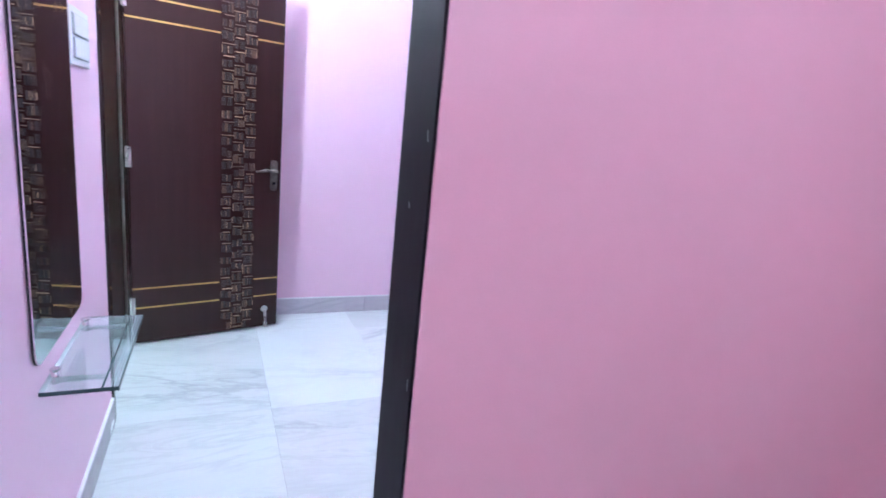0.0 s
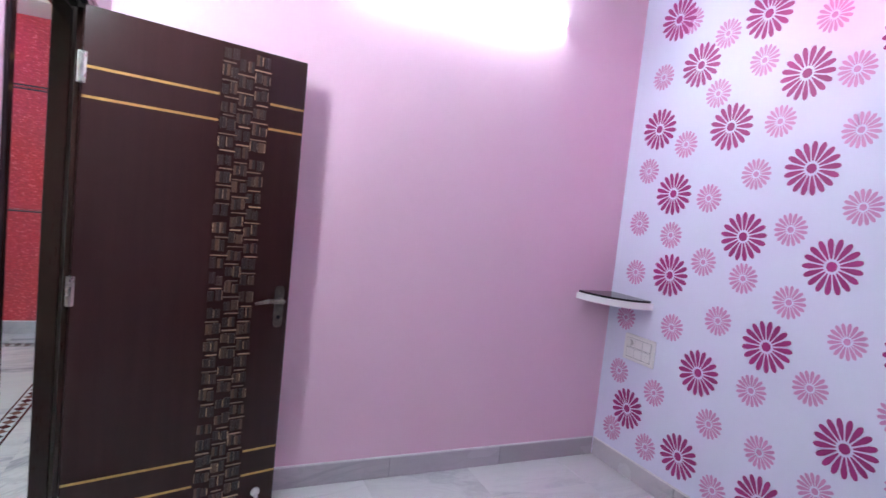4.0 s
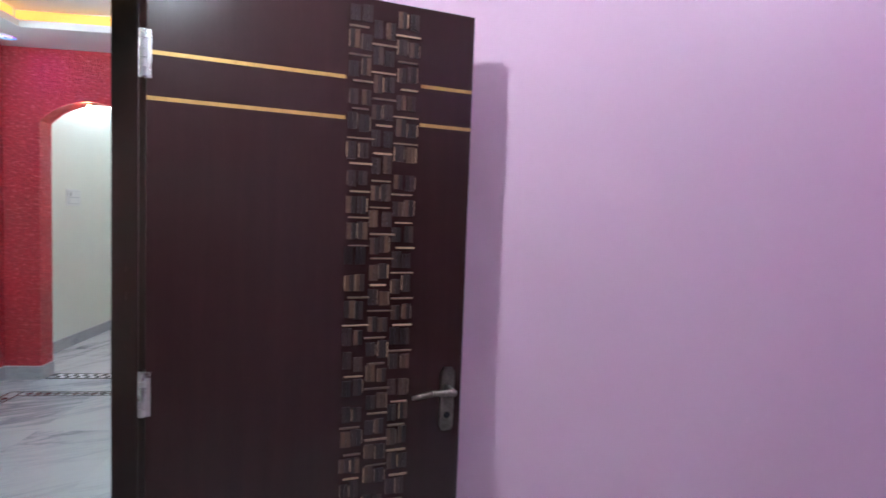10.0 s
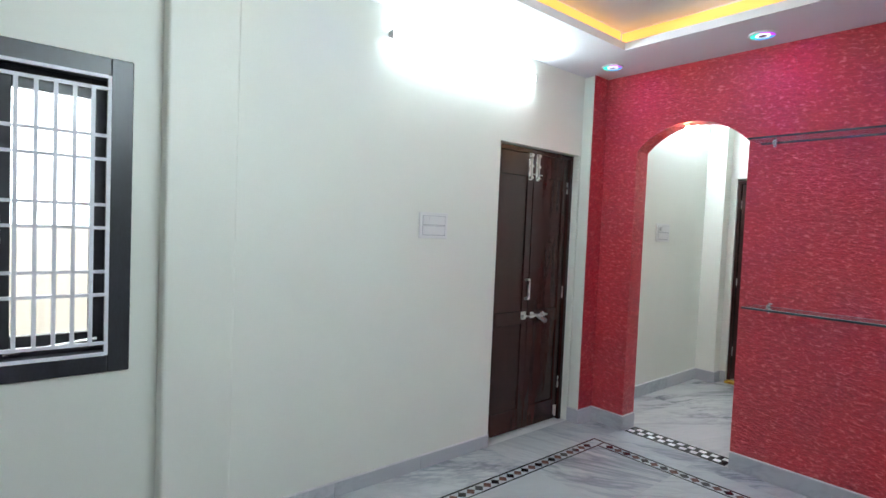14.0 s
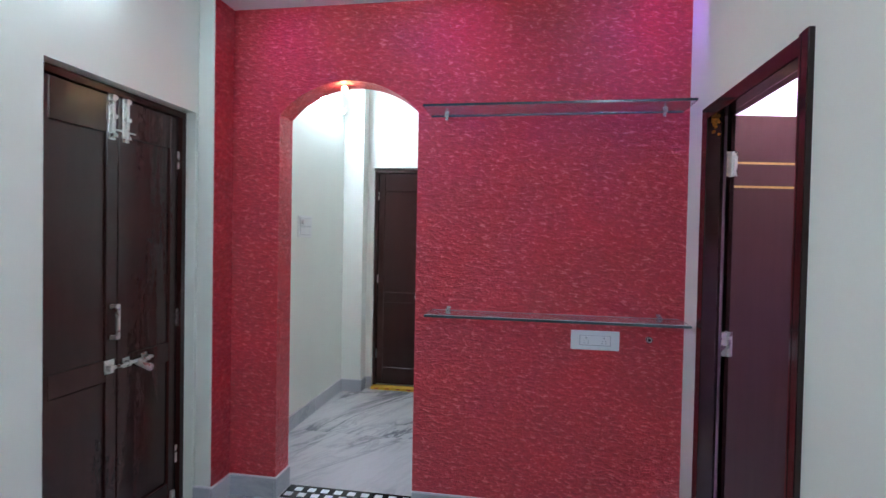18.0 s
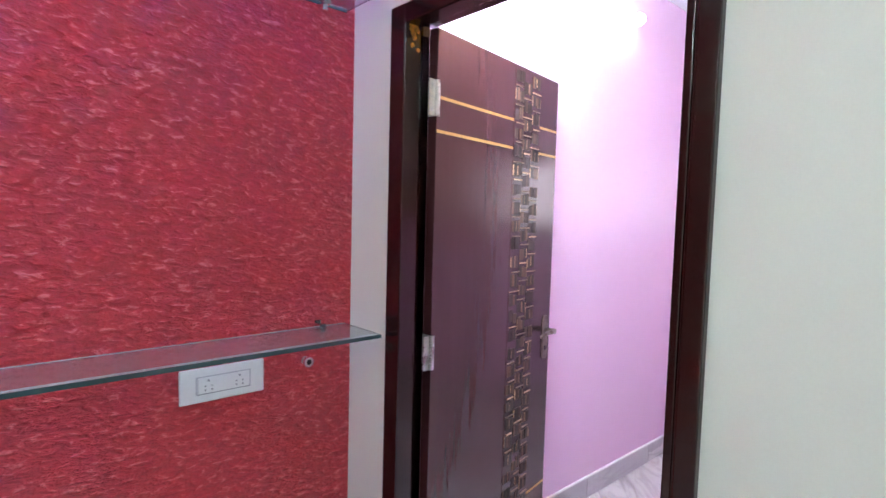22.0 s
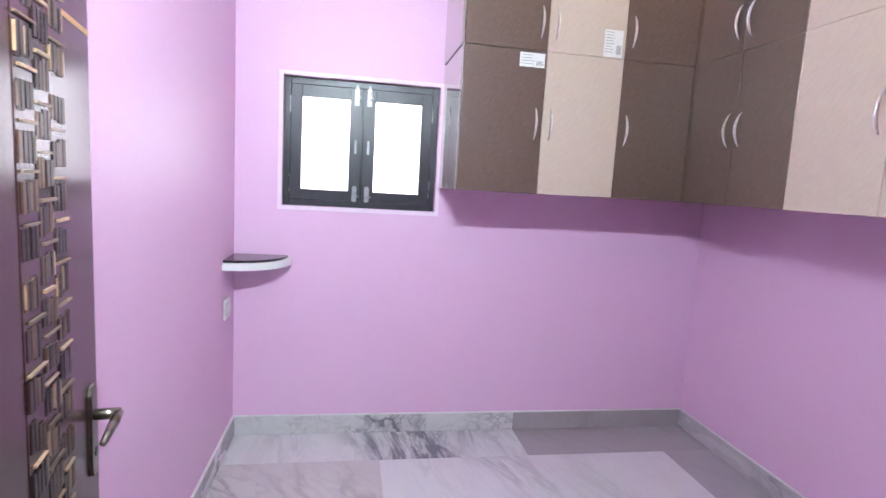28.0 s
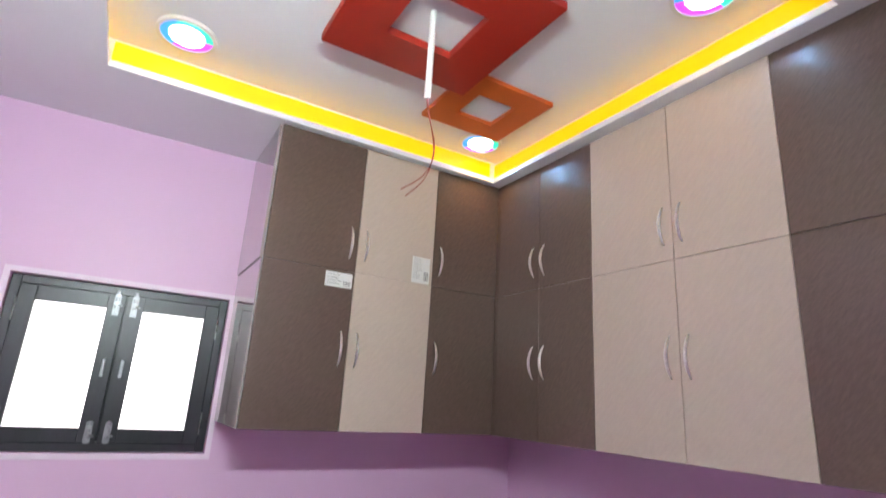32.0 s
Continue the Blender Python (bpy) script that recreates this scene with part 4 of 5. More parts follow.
def door_frame(y0, y1, label, proud=False):
    """Frame round the clear opening y0..y1 in the wall between hall and bedroom."""
    t = thing("door_frame", label, "door frame", pose(0, 0, 0))
    t["kind"] = "structure"
    ws, wn, xa, xm, xb, ht = 0.062, 0.07, HE - 0.006, -0.095, -0.038, 2.054
    for a, b, c, w in ((y0 - ws, y0, y0, ws), (y1, y1 + wn, y1, wn)):
        s = 1 if c == y1 else -1
        if proud and s < 0:   # a thicker post, moulded along its inner edge
            j = part("jamb", boxes((-0.168, -0.107, y0 - 0.060, y0 - 0.021, 0, ht), bevel=0.003, seg=2), M["frame_wood"], t)
            part("groove", boxes((-0.163, -0.107, y0 - 0.0208, y0 - 0.0172, 0, ht - 0.001)), M["frame_wood"], j)
            part("bead", boxes((-0.166, -0.107, y0 - 0.017, y0, 0, ht - 0.0005), bevel=0.003, seg=2), M["frame_wood"], j)
            part("rebate", boxes((-0.1065, xb, y0 - 0.0565, y0 - 0.027, 0, ht - 0.02)), M["frame_wood"], j)
            continue
        j = part("jamb", boxes((xa, xm, a, b, 0, ht), bevel=0.004, seg=2), M["frame_wood"], t)
        lo, hi = sorted((c + s * 0.018, c + s * w))
        if s < 0:
            part("rebate", boxes((xm - 0.0005, xb, lo, hi, 0, ht - 0.02)), M["frame_wood"], j)
    h = part("head", boxes((xa, xm, y0, y1, 1.998, ht), bevel=0.004, seg=2), M["frame_wood"], t)
    part("rebate", boxes((xm - 0.0005, xb, y0 - 0.018, y1 + 0.018, 2.014, ht)), M["frame_wood"], h)
    return t


fr1 = door_frame(*D1, "glossy dark wooden door frame of the pink bedroom")
part("latch_stile", boxes((-0.037, BW + 0.009, D1[0] - 0.0249, D1[0] + 0.010, 0, 1.997), bevel=0.002), M["frame_wood"], fr1)
part("hinge_stile", boxes((-0.074, -0.055, D1[1] - 0.05, D1[1] + 0.018, 0, 2.0), bevel=0.002), M["frame_wood"], fr1)
fr2 = door_frame(*D2, "glossy dark wooden door frame of the mauve bedroom", True)
part("hinge_stile", boxes((-0.0945, -0.066, D2[1] + 0.058, F2[1] - 0.0005, 0, 2.053)), M["frame_wood"], fr2)
part("wall_lining", boxes((-0.0575, -0.0295, D2[1] + 0.041, D2[1] + 0.0496, 0, 2.039)), M["frame_wood"], fr2)
part("plaster_edge", boxes((-0.0655, -0.0585, D2[1] + 0.062, F2[1] - 0.0006, 0, 2.053)), M["mauve"], fr2, "mauve painted plaster edge")
bm = bmesh.new()
for k in range(22):
    rng = random.Random(k)
    y, x, z = D2[1] - 0.0006, -0.122 + rng.uniform(-0.016, 0.016), 1.93 + rng.uniform(0.0, 0.08)
    add_rod(bm, (x, y + 0.001, z), (x, y, z), rng.uniform(0.003, 0.008), 7)
part("turmeric_mark", bm, M["turmeric"], fr2, "smear of yellow turmeric")

# wash room door frame beside the camera's start, and the closed glossy door
t = thing("door_frame", "dark wooden frame of the wash room doorway", "door frame")
t["kind"] = "structure"
j = part("jamb", boxes((0.673, 0.74, -2.7235, -2.563, 0, 2.12), bevel=0.003, seg=2), M["jamb_wood"], t)
part("head", boxes((BW + 0.001, 0.673, -2.722, -2.565, 2.06, 2.119)), M["frame_wood"], t)
for z, dz, y in ((1.30, 0.018, -2.70), (1.18, 0.010, -2.64), (0.86, 0.02, -2.71)):
    part("scratch", rod((0.6727, y, z), (0.6727, y + 0.004, z + dz), 0.0006, 6), M["ink"], j)

t = thing("closed_door", "closed dark glossy laminate door with a steel pull handle", "door", pose(X1 + 0.012, YS + 0.02, 0))
part("frame", boxes((-0.06, 0.0, -0.09, 0.0, 0, 2.14), (-1.335, -1.225, -0.09, 0.0, 0, 2.14), (-1.225, -0.06, -0.09, 0.0, 2.08, 2.14), bevel=0.002), M["jamb_wood"], t, "blackish wooden frame")
lf = part("leaf", boxes((-1.222, -0.063, -0.085, -0.045, 0.012, 2.077), bevel=0.002), M["gloss_panel"], t, "dark glossy leaf")
part("edge_strip", boxes((-0.082, -0.063, -0.045, -0.032, 0.012, 2.077)), M["window_wood"], lf)
bm = rod((-1.142, -0.012, 0.86), (-1.142, -0.012, 1.262), 0.0065, 12)
add_rod(bm, (-1.142, -0.045, 0.88), (-1.142, -0.012, 0.88), 0.006, 8)
add_rod(bm, (-1.142, -0.045, 1.242), (-1.142, -0.012, 1.242), 0.006, 8)
part("pull_handle", bm, M["steel_dull"], t, "long steel pull handle", True)

# ---------------------------------------------------------------- mirror and glass shelves
def rounded(w, h, r, n=5):
    pts = []
    for cx, cy, a0 in ((w / 2 - r, h / 2 - r, 0), (-w / 2 + r, h / 2 - r, 90), (-w / 2 + r, -h / 2 + r, 180), (w / 2 - r, -h / 2 + r, 270)):
        for i in range(n + 1):
            a = radians(a0 + 90 * i / n)
            pts.append((cx + r * math.cos(a), cy + r * math.sin(a)))
    return pts


MY = (-2.135, -1.655)
t = thing("wall_mirror", "tall frameless mirror with rounded corners on a pink wall", "mirror", pose(BW + 0.002, sum(MY) / 2, 1.28))
part("backing", prism(rounded(MY[1] - MY[0], 1.19, 0.04), 0.004, "x"), M["black"], t)
bm = prism(rounded(MY[1] - MY[0] - 0.002, 1.188, 0.039), 0.003, "x")
bmesh.ops.translate(bm, verts=bm.verts, vec=(0.0042, 0, 0))
part("mirror_glass", bm, M["mirror"], t)


def glass_shelf(label, m, length, depth, clips, posts=False, back="edge_light"):
    """Along local x from 0, the wall at y = 0, the front at -depth."""
    t = thing("glass_shelf", label, "shelf", m, "glass shelves")
    pane = part("pane", boxes((0.0025, length - 0.0025, -depth + 0.0065, -0.0035, 0, 0.01)), M["shelf_glass"], t, "clear glass pane")
    pane.visible_shadow = False
    part("front_edge", boxes((0, length, -depth, -depth + 0.003, -0.0012, 0.0102)), M["edge"], pane, "dark green polished edge")
    for k, wd in ((0.0034, 0.0016), (0.011, 0.0014), (0.018, 0.001)):
        part("bevel", boxes((0.002, length - 0.002, -depth + k, -depth + k + wd, 0.0085, 0.0106)), M["edge_light"], pane, "pale bevelled edge")
    part("back_edge", boxes((0.004, length - 0.004, -0.003, -0.001, -0.007 if back == "edge" else 0, 0.0102)), M[back], pane)
    # thin pale line on top of the pane, along its back
    if back != "edge":
        part("back_line", boxes((0.004, length - 0.004, -0.012, -0.0034, 0.0103, 0.0107)), M["edge_light"], pane)
    for x in (0, length - 0.002):
        part("side_edge", boxes((x, x + 0.002, -depth + 0.002, -0.002, 0, 0.01)), M["edge"], pane)
    if posts:
        part("bevel_line", boxes((0.002, length - 0.002, -depth + 0.034, -depth + 0.039, 0.0086, 0.0105)), M["edge"], pane, "dark inner line of the bevel")
        for x in clips:
            c = part("post", rod((x, -0.016, -0.016), (x, -0.016, 0.026), 0.0095, 14), M["chrome"], t, "round chrome post", True)
            part("cap", rod((x, -0.016, 0.026), (x, -0.016, 0.031), 0.012, 14), M["chrome"], c)
            part("support_bar", boxes((x - 0.007, x + 0.007, -0.125, -0.0005, -0.013, -0.002), bevel=0.002), M["steel_dull"], c, "flat steel bar under the glass")
        return t
    for x in clips:
        c = part("clip", boxes((x - 0.011, x + 0.011, -0.045, -0.0005, -0.014, -0.0006), (x - 0.011, x + 0.011, -0.035, -0.0005, 0.0106, 0.022), (x - 0.011, x + 0.011, -0.0018, -0.0004, -0.014, 0.03), bevel=0.0), M["chrome"], t, "chrome clamp")
        part("screw", rod((x, -0.03, -0.03), (x, -0.03, -0.013), 0.009, 10), M["chrome"], c)
    return t


glass_shelf("clear glass shelf with chrome clamps, high on the red wall", pose(-1.425, R, 2.096), 1.248, 0.215, (0.09, 1.15), back="edge")
glass_shelf("clear glass shelf with chrome clamps, above the socket", pose(-1.402, R, 1.077), 1.228, 0.215, (0.09, 1.13))
glass_shelf("small clear glass shelf with chrome clamps under the mirror", pose(BW, -2.11, 0.607, 0, 0, 90), 0.515, 0.168, (0.09, 0.445), True)

# ---------------------------------------------------------------- corner shelves
def corner_shelf(label, m, a, b):
    """In the corner at the origin: a along -x, b along -y."""
    pts = [(0, 0), (-a, 0), (-a, -0.03)]
    for i in range(1, 12):
        u = radians(90 * i / 12)
        pts.append((-a * (0.12 + 0.88 * math.cos(u)) if i else -a, -0.03 - (b - 0.03) * math.sin(u) * 0.98))
    pts += [(-a * 0.1, -b), (0, -b)]
    t = thing("corner_shelf", label, "shelf", m, "corner shelves")
    part("slab", prism(pts, 0.036), M["white"], t, "white painted slab")
    bm = prism([(x * 0.94, y * 0.94) for x, y in pts], 0.012)
    bmesh.ops.translate(bm, verts=bm.verts, vec=(0, 0, 0.0365))
    part("top", bm, M["black"], t, "polished black granite top")


corner_shelf("curved corner shelf with black granite top on pink wall", pose(2.7195, -0.001, 1.004), 0.27, 0.348)
corner_shelf("curved corner shelf with black granite top on mauve wall", pose(W2 - 0.001, N2 - 0.001, 0.980), 0.265, 0.298)

# ---------------------------------------------------------------- switches and sockets
def plate(name, label, m, w, h, rows, inner=0.78, rim=0.035):
    """A white plate against the wall at y = 0. rows: top to bottom, lists of module kinds."""
    t = thing(name, label, "switch" if "switch" in name else "socket", m)
    p = part("plate", boxes((-w / 2, w / 2, -0.011, -0.0005, -h / 2, h / 2), bevel=0.004, seg=2), M["plastic"], t)
    mw, mh = w * inner, (h - rim) / len(rows)
    for r, kinds in enumerate(rows):
        z1 = h / 2 - rim / 2 - mh * r
        part("inner_frame", boxes((-mw / 2 - 0.003, mw / 2 + 0.003, -0.0125, -0.011, z1 - mh + 0.002, z1 - 0.002)), M["plastic_grey"], p)
        u = mw / len(kinds)
        # dark strip drawn for the shadow under each row of modules
        part("shade_line", boxes((-mw / 2, mw / 2, -0.0138, -0.0125, z1 - mh + 0.0028, z1 - mh + 0.0046)), M["ink"], p)
        for i, k in enumerate(kinds):
            x0 = -mw / 2 + u * i
            q = part({"s": "rocker", "o": "socket_face", "k": "regulator", "b": "blank", "w": "switch_blank", "d": "socket_face"}[k], boxes((x0 + 0.0015, x0 + u - 0.0015, -0.0165 if k == "s" else -0.0148, -0.0125, z1 - mh + 0.005, z1 - 0.005), bevel=0.0015), M["plastic"], p)
            zc = z1 - mh / 2
            if k == "o":
                for dx, dz in ((-0.009, -0.008), (0.009, -0.008), (0, 0.01)):
                    part("pin_hole", rod((x0 + u / 2 + dx, -0.0152, zc + dz), (x0 + u / 2 + dx, -0.0146, zc + dz), 0.0026, 8), M["plastic_grey"], q)
            if k == "d":
                for cx in (x0 + 0.03, x0 + u - 0.03):
                    for dx, dz, r in ((0, 0.013, 0.0034), (-0.009, -0.002, 0.0022), (0.009, -0.002, 0.0022), (-0.009, -0.013, 0.0026), (0.009, -0.013, 0.0026)):
                        part("pin_hole", rod((cx + dx, -0.0152, zc + dz), (cx + dx, -0.0146, zc + dz), r, 8), M["ink"], q)
            if k == "w":
                part("rocker", boxes((x0 + 0.012, x0 + 0.034, -0.0185, -0.0146, zc - 0.016, zc + 0.016), bevel=0.001), M["plastic"], q)
                part("seam", boxes((x0 + 0.045, x0 + 0.0464, -0.0153, -0.0146, zc - 0.02, zc + 0.02)), M["plastic_grey"], q)
            if k == "k":
                part("knob", rod((x0 + u / 2, -0.03, zc), (x0 + u / 2, -0.0146, zc), min(u, mh) * 0.3, 16), M["plastic"], q)
    return t


EAST, WEST = 90, -90      # plates that look towards +x and -x
plate("switch_plate", "white plate with knob, switch and two sockets on flowered wall", pose(2.7225, -0.290, 0.757, 0, 0, WEST), 0.235, 0.155, (("k", "s", "s"), ("o", "b", "o")))
plate("switch_plate", "white plate with two wide switches beside the mirror", pose(BW, -1.515, 1.480, 0, 0, EAST), 0.25, 0.165, (("s",), ("s",)))
plate("switch_plate", "white plate with two rows of switches on cream wall", pose(XW, 1.401, 1.500, 0, 0, EAST), 0.22, 0.158, (("w",), ("b",)))
plate("switch_plate", "white plate with two rows of switches in the passage", pose(XW, 4.21, 1.530, 0, 0, EAST), 0.245, 0.17, (("k", "s", "s"), ("s", "s", "o")))
plate("socket_plate", "white plate with two sockets on the red wall", pose(-0.57, R, 0.965), 0.235, 0.097, (("d",),), 0.62, 0.042)
plate("socket_plate", "small white socket plate under the corner shelf", pose(2.40, N2, 0.77), 0.12, 0.1, (("o",),))

t = thing("pipe_stub", "short open steel pipe in the red wall", "pipe", pose(-0.316, R, 0.983))
part("collar", rod((0, -0.022, 0), (0, -0.0295, 0), 0.0165, 16), M["chrome"], t)
part("pipe", rod((0, 0.0, 0), (0, -0.03, 0), 0.013, 16), M["steel"], t)
part("bore", rod((0, -0.0295, 0), (0, -0.0305, 0), 0.0085, 16), M["black"], t)
t = thing("junction_cover", "round junction box cover painted red", "cover", pose(-1.295, R, 2.575))
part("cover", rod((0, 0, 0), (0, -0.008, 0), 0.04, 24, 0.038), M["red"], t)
t = thing("junction_cover", "round white junction box cover on flowered wall", "cover", pose(2.7345, -1.43, 2.575))
part("cover", rod((0, 0, 0), (-0.008, 0, 0), 0.04, 24, 0.038), M["plastic"], t)

# ---------------------------------------------------------------- double doors
def tower_bolt(parent, x, z0, z1, y, half=0.02, metal="steel"):
    b = part("tower_bolt", boxes((x - half, x + half, y - 0.003, y, z0, z1), bevel=0.0008), M[metal], parent, "steel tower bolt")
    bm = rod((x, y - 0.011, z0 + 0.01), (x, y - 0.011, z1 + 0.004), 0.008, 10)
    for z in (z0 + 0.02, (z0 + z1) / 2, z1 - 0.02):
        add_box(bm, x - half * 0.7, x + half * 0.7, y - 0.02, y - 0.003, z - 0.008, z + 0.008)
    add_rod(bm, (x, y - 0.011, z0 + 0.045), (x + 0.02, y - 0.035, z0 + 0.04), 0.004, 8)
    part("rod", bm, M[metal], b)


def double_door(label, m, w, h):
    """Closed pair of panelled leaves, centred, looking towards -y."""
    d = thing("double_door", label, "door", m)
    f = part("frame", boxes((-w / 2, -w / 2 + 0.03, -0.02, 0.06, 0, h), (w / 2 - 0.03, w / 2, -0.02, 0.06, 0, h), (-w / 2 + 0.03, w / 2 - 0.03, -0.02, 0.06, h - 0.03, h)), M["old_wood"], d)
    for s in (-1, 1):
        a, b = sorted((s * 0.002, s * (w / 2 - 0.032)))
        st = 0.062
        bm = boxes((a, a + st, 0, 0.035, 0.01, h - 0.032), (b - st, b, 0, 0.035, 0.01, h - 0.032), (a + st, b - st, 0, 0.035, h - 0.2, h - 0.032),
                   (a + st, b - st, 0, 0.035, 0.80, 0.90), (a + st, b - st, 0, 0.035, 0.01, 0.17), bevel=0.003)
        lf = part("leaf", bm, M["old_wood"], d, "brown painted panelled leaf")
        part("panel", boxes((a + st - 0.004, b - st + 0.004, 0.012, 0.026, 0.89, h - 0.19), bevel=0.002), M["old_wood"], lf)
        part("panel", boxes((a + st - 0.004, b - st + 0.004, 0.012, 0.026, 0.16, 0.81), bevel=0.002), M["old_wood"], lf)
        tower_bolt(d, s * 0.04, h - 0.225, h - 0.022, -0.001)
        for z in (h - 0.25, 1.02, 0.3):
            hx = s * (w / 2 - 0.03)
            part("hinge", boxes((hx - 0.012, hx + 0.006, -0.004, 0.0005, z - 0.045, z + 0.045)), M["steel"], d, "steel hinge")
    bm = rod((-0.03, -0.03, 1.0), (-0.03, -0.03, 1.125), 0.009, 10)
    add_box(bm, -0.042, -0.018, -0.03, 0.0, 0.985, 1.003)
    add_box(bm, -0.042, -0.018, -0.03, 0.0, 1.122, 1.14)
    part("pull_handle", bm, M["steel"], d, "steel pull handle")
    al = part("aldrop_bolt", rod((-0.075, -0.02, 0.862), (0.20, -0.02, 0.862), 0.0085, 10), M["steel"], d, "steel sliding aldrop bolt")
    for x0, x1, z0, z1, cx in ((-0.075, -0.02, 0.835, 0.895, -0.0625), (0.03, 0.07, 0.84, 0.885, 0.0475), (0.15, 0.185, 0.84, 0.885, 0.1675)):
        part("plate", boxes((x0, x1, -0.004, 0.0, z0, z1), bevel=0.0008), M["steel"], al)
        part("clip", boxes((cx - 0.0075, cx + 0.0075, -0.03, -0.002, 0.85, 0.875), bevel=0.001), M["steel"], al)
    bm = rod((0.09, -0.024, 0.858), (0.165, -0.04, 0.815), 0.012, 10, 0.018)
    part("hasp", bm, M["steel"], al)
    part("bottom_bolt", boxes((w / 2 - 0.085, w / 2 - 0.06, -0.018, -0.001, 0.03, 0.12), bevel=0.003), M["steel"], d, "steel bolt at the foot")
    return d


double_door("closed brown panelled double door with steel bolts, in cream wall", pose(XW - 0.075, sum(HD) / 2, 0, 0, 0, 90), HD[1] - HD[0], 2.09)
double_door("closed brown panelled double door at the passage end", pose(-1.905, 5.26, 0.03), 0.96, 2.072)
structure("wall_behind_doors", boxes((XW - 0.2, XW - 0.13, HD[0] + 0.001, HD[1] - 0.001, 0, 2.093), (-2.389, -1.421, 5.33, 5.4, 0, 2.119)), M["cream"], "plain wall behind the closed doors", "wall")
t = thing("door_sill", "yellow painted door sill with dark red marks", "sill", pose(-1.905, 5.23, 0))
part("sill", boxes((-0.48, 0.48, -0.05, 0.05, 0, 0.024), bevel=0.003), M["yellow"], t)
for i in range(9):
    part("mark", boxes((-0.44 + i * 0.105, -0.40 + i * 0.105, -0.0508, -0.0495, 0.008, 0.018)), M["red_line"], t)

# ---------------------------------------------------------------- windows
def hall_window():
    y0, y1, z0, z1 = -0.719, -0.207, 0.847, 2.105
    yc = (y0 + y1) / 2
    t = thing("window_1", "dark wooden window with grey painted security grille", "window", pose(XW, yc, z0))
    t["kind"] = "structure"
    w, h = (y1 - y0) / 2, z1 - z0
    f = 0.078
    part("window_frame", boxes((-0.1, 0.018, -w, -w + f, 0, h), (-0.1, 0.018, w - f, w, 0, h), (-0.1, 0.018, -w + f, w - f, 0, f * 0.9), (-0.1, 0.018, -w + f, w - f, h - f * 0.9, h), bevel=0.003), M["window_wood"], t, "blackish painted wooden frame")
    a, b = -w + f, w - f
    s = part("sash", boxes((-0.16, -0.125, a - 0.03, a + 0.05, 0.05, h - 0.05), (-0.16, -0.125, b - 0.05, b + 0.03, 0.05, h - 0.05), (-0.16, -0.125, a + 0.05, b - 0.05, 0.05, 0.145), (-0.16, -0.125, a + 0.05, b - 0.05, h - 0.145, h - 0.05), bevel=0.002), M["window_wood"], t)
    pane = part("pane", boxes((-0.147, -0.142, a + 0.045, b - 0.045, 0.14, h - 0.14)), M["glass"], s)
    pane.visible_shadow = False
    g = part("grille", boxes((0.006, 0.019, a - 0.002, a + 0.011, f * 0.9, h - f * 0.9), (0.006, 0.019, b - 0.011, b + 0.002, f * 0.9, h - f * 0.9), (0.006, 0.019, a + 0.011, b - 0.011, f * 0.9 - 0.002, f * 0.9 + 0.011), (0.006, 0.019, a + 0.011, b - 0.011, h - f * 0.9 - 0.011, h - f * 0.9 + 0.002)), M["grille"], t, "grey painted steel grille")
    for i in range(1, 6):
        y = a + (b - a) * (i + 0.0) / 6
        part("upright_bar", boxes((0.012, 0.022, y - 0.007, y + 0.007, f * 0.9 + 0.045, h - f * 0.9 - 0.05)), M["grille"], g)
    for z in (1.982, 1.797, 1.704, 1.523, 1.431, 1.256, 1.163, 0.967):
        part("cross_bar", boxes((0.0075, 0.019, a + 0.01, b - 0.01, z - z0 - 0.0065, z - z0 + 0.0065)), M["grille"], g)
    bm = rod((-0.03, a + 0.03, f + 0.02), (-0.03, b - 0.03, f + 0.055), 0.006, 8)
    add_rod(bm, (-0.03, a + 0.02, f + 0.035), (-0.03, a + 0.12, f + 0.035), 0.008, 8)
    part("stay", bm, M["steel"], t, "steel window stay")
    part("sash_handle", boxes((-0.12, -0.108, a + 0.005, a + 0.02, 0.5, 0.62), bevel=0.002), M["steel"], t)


hall_window()


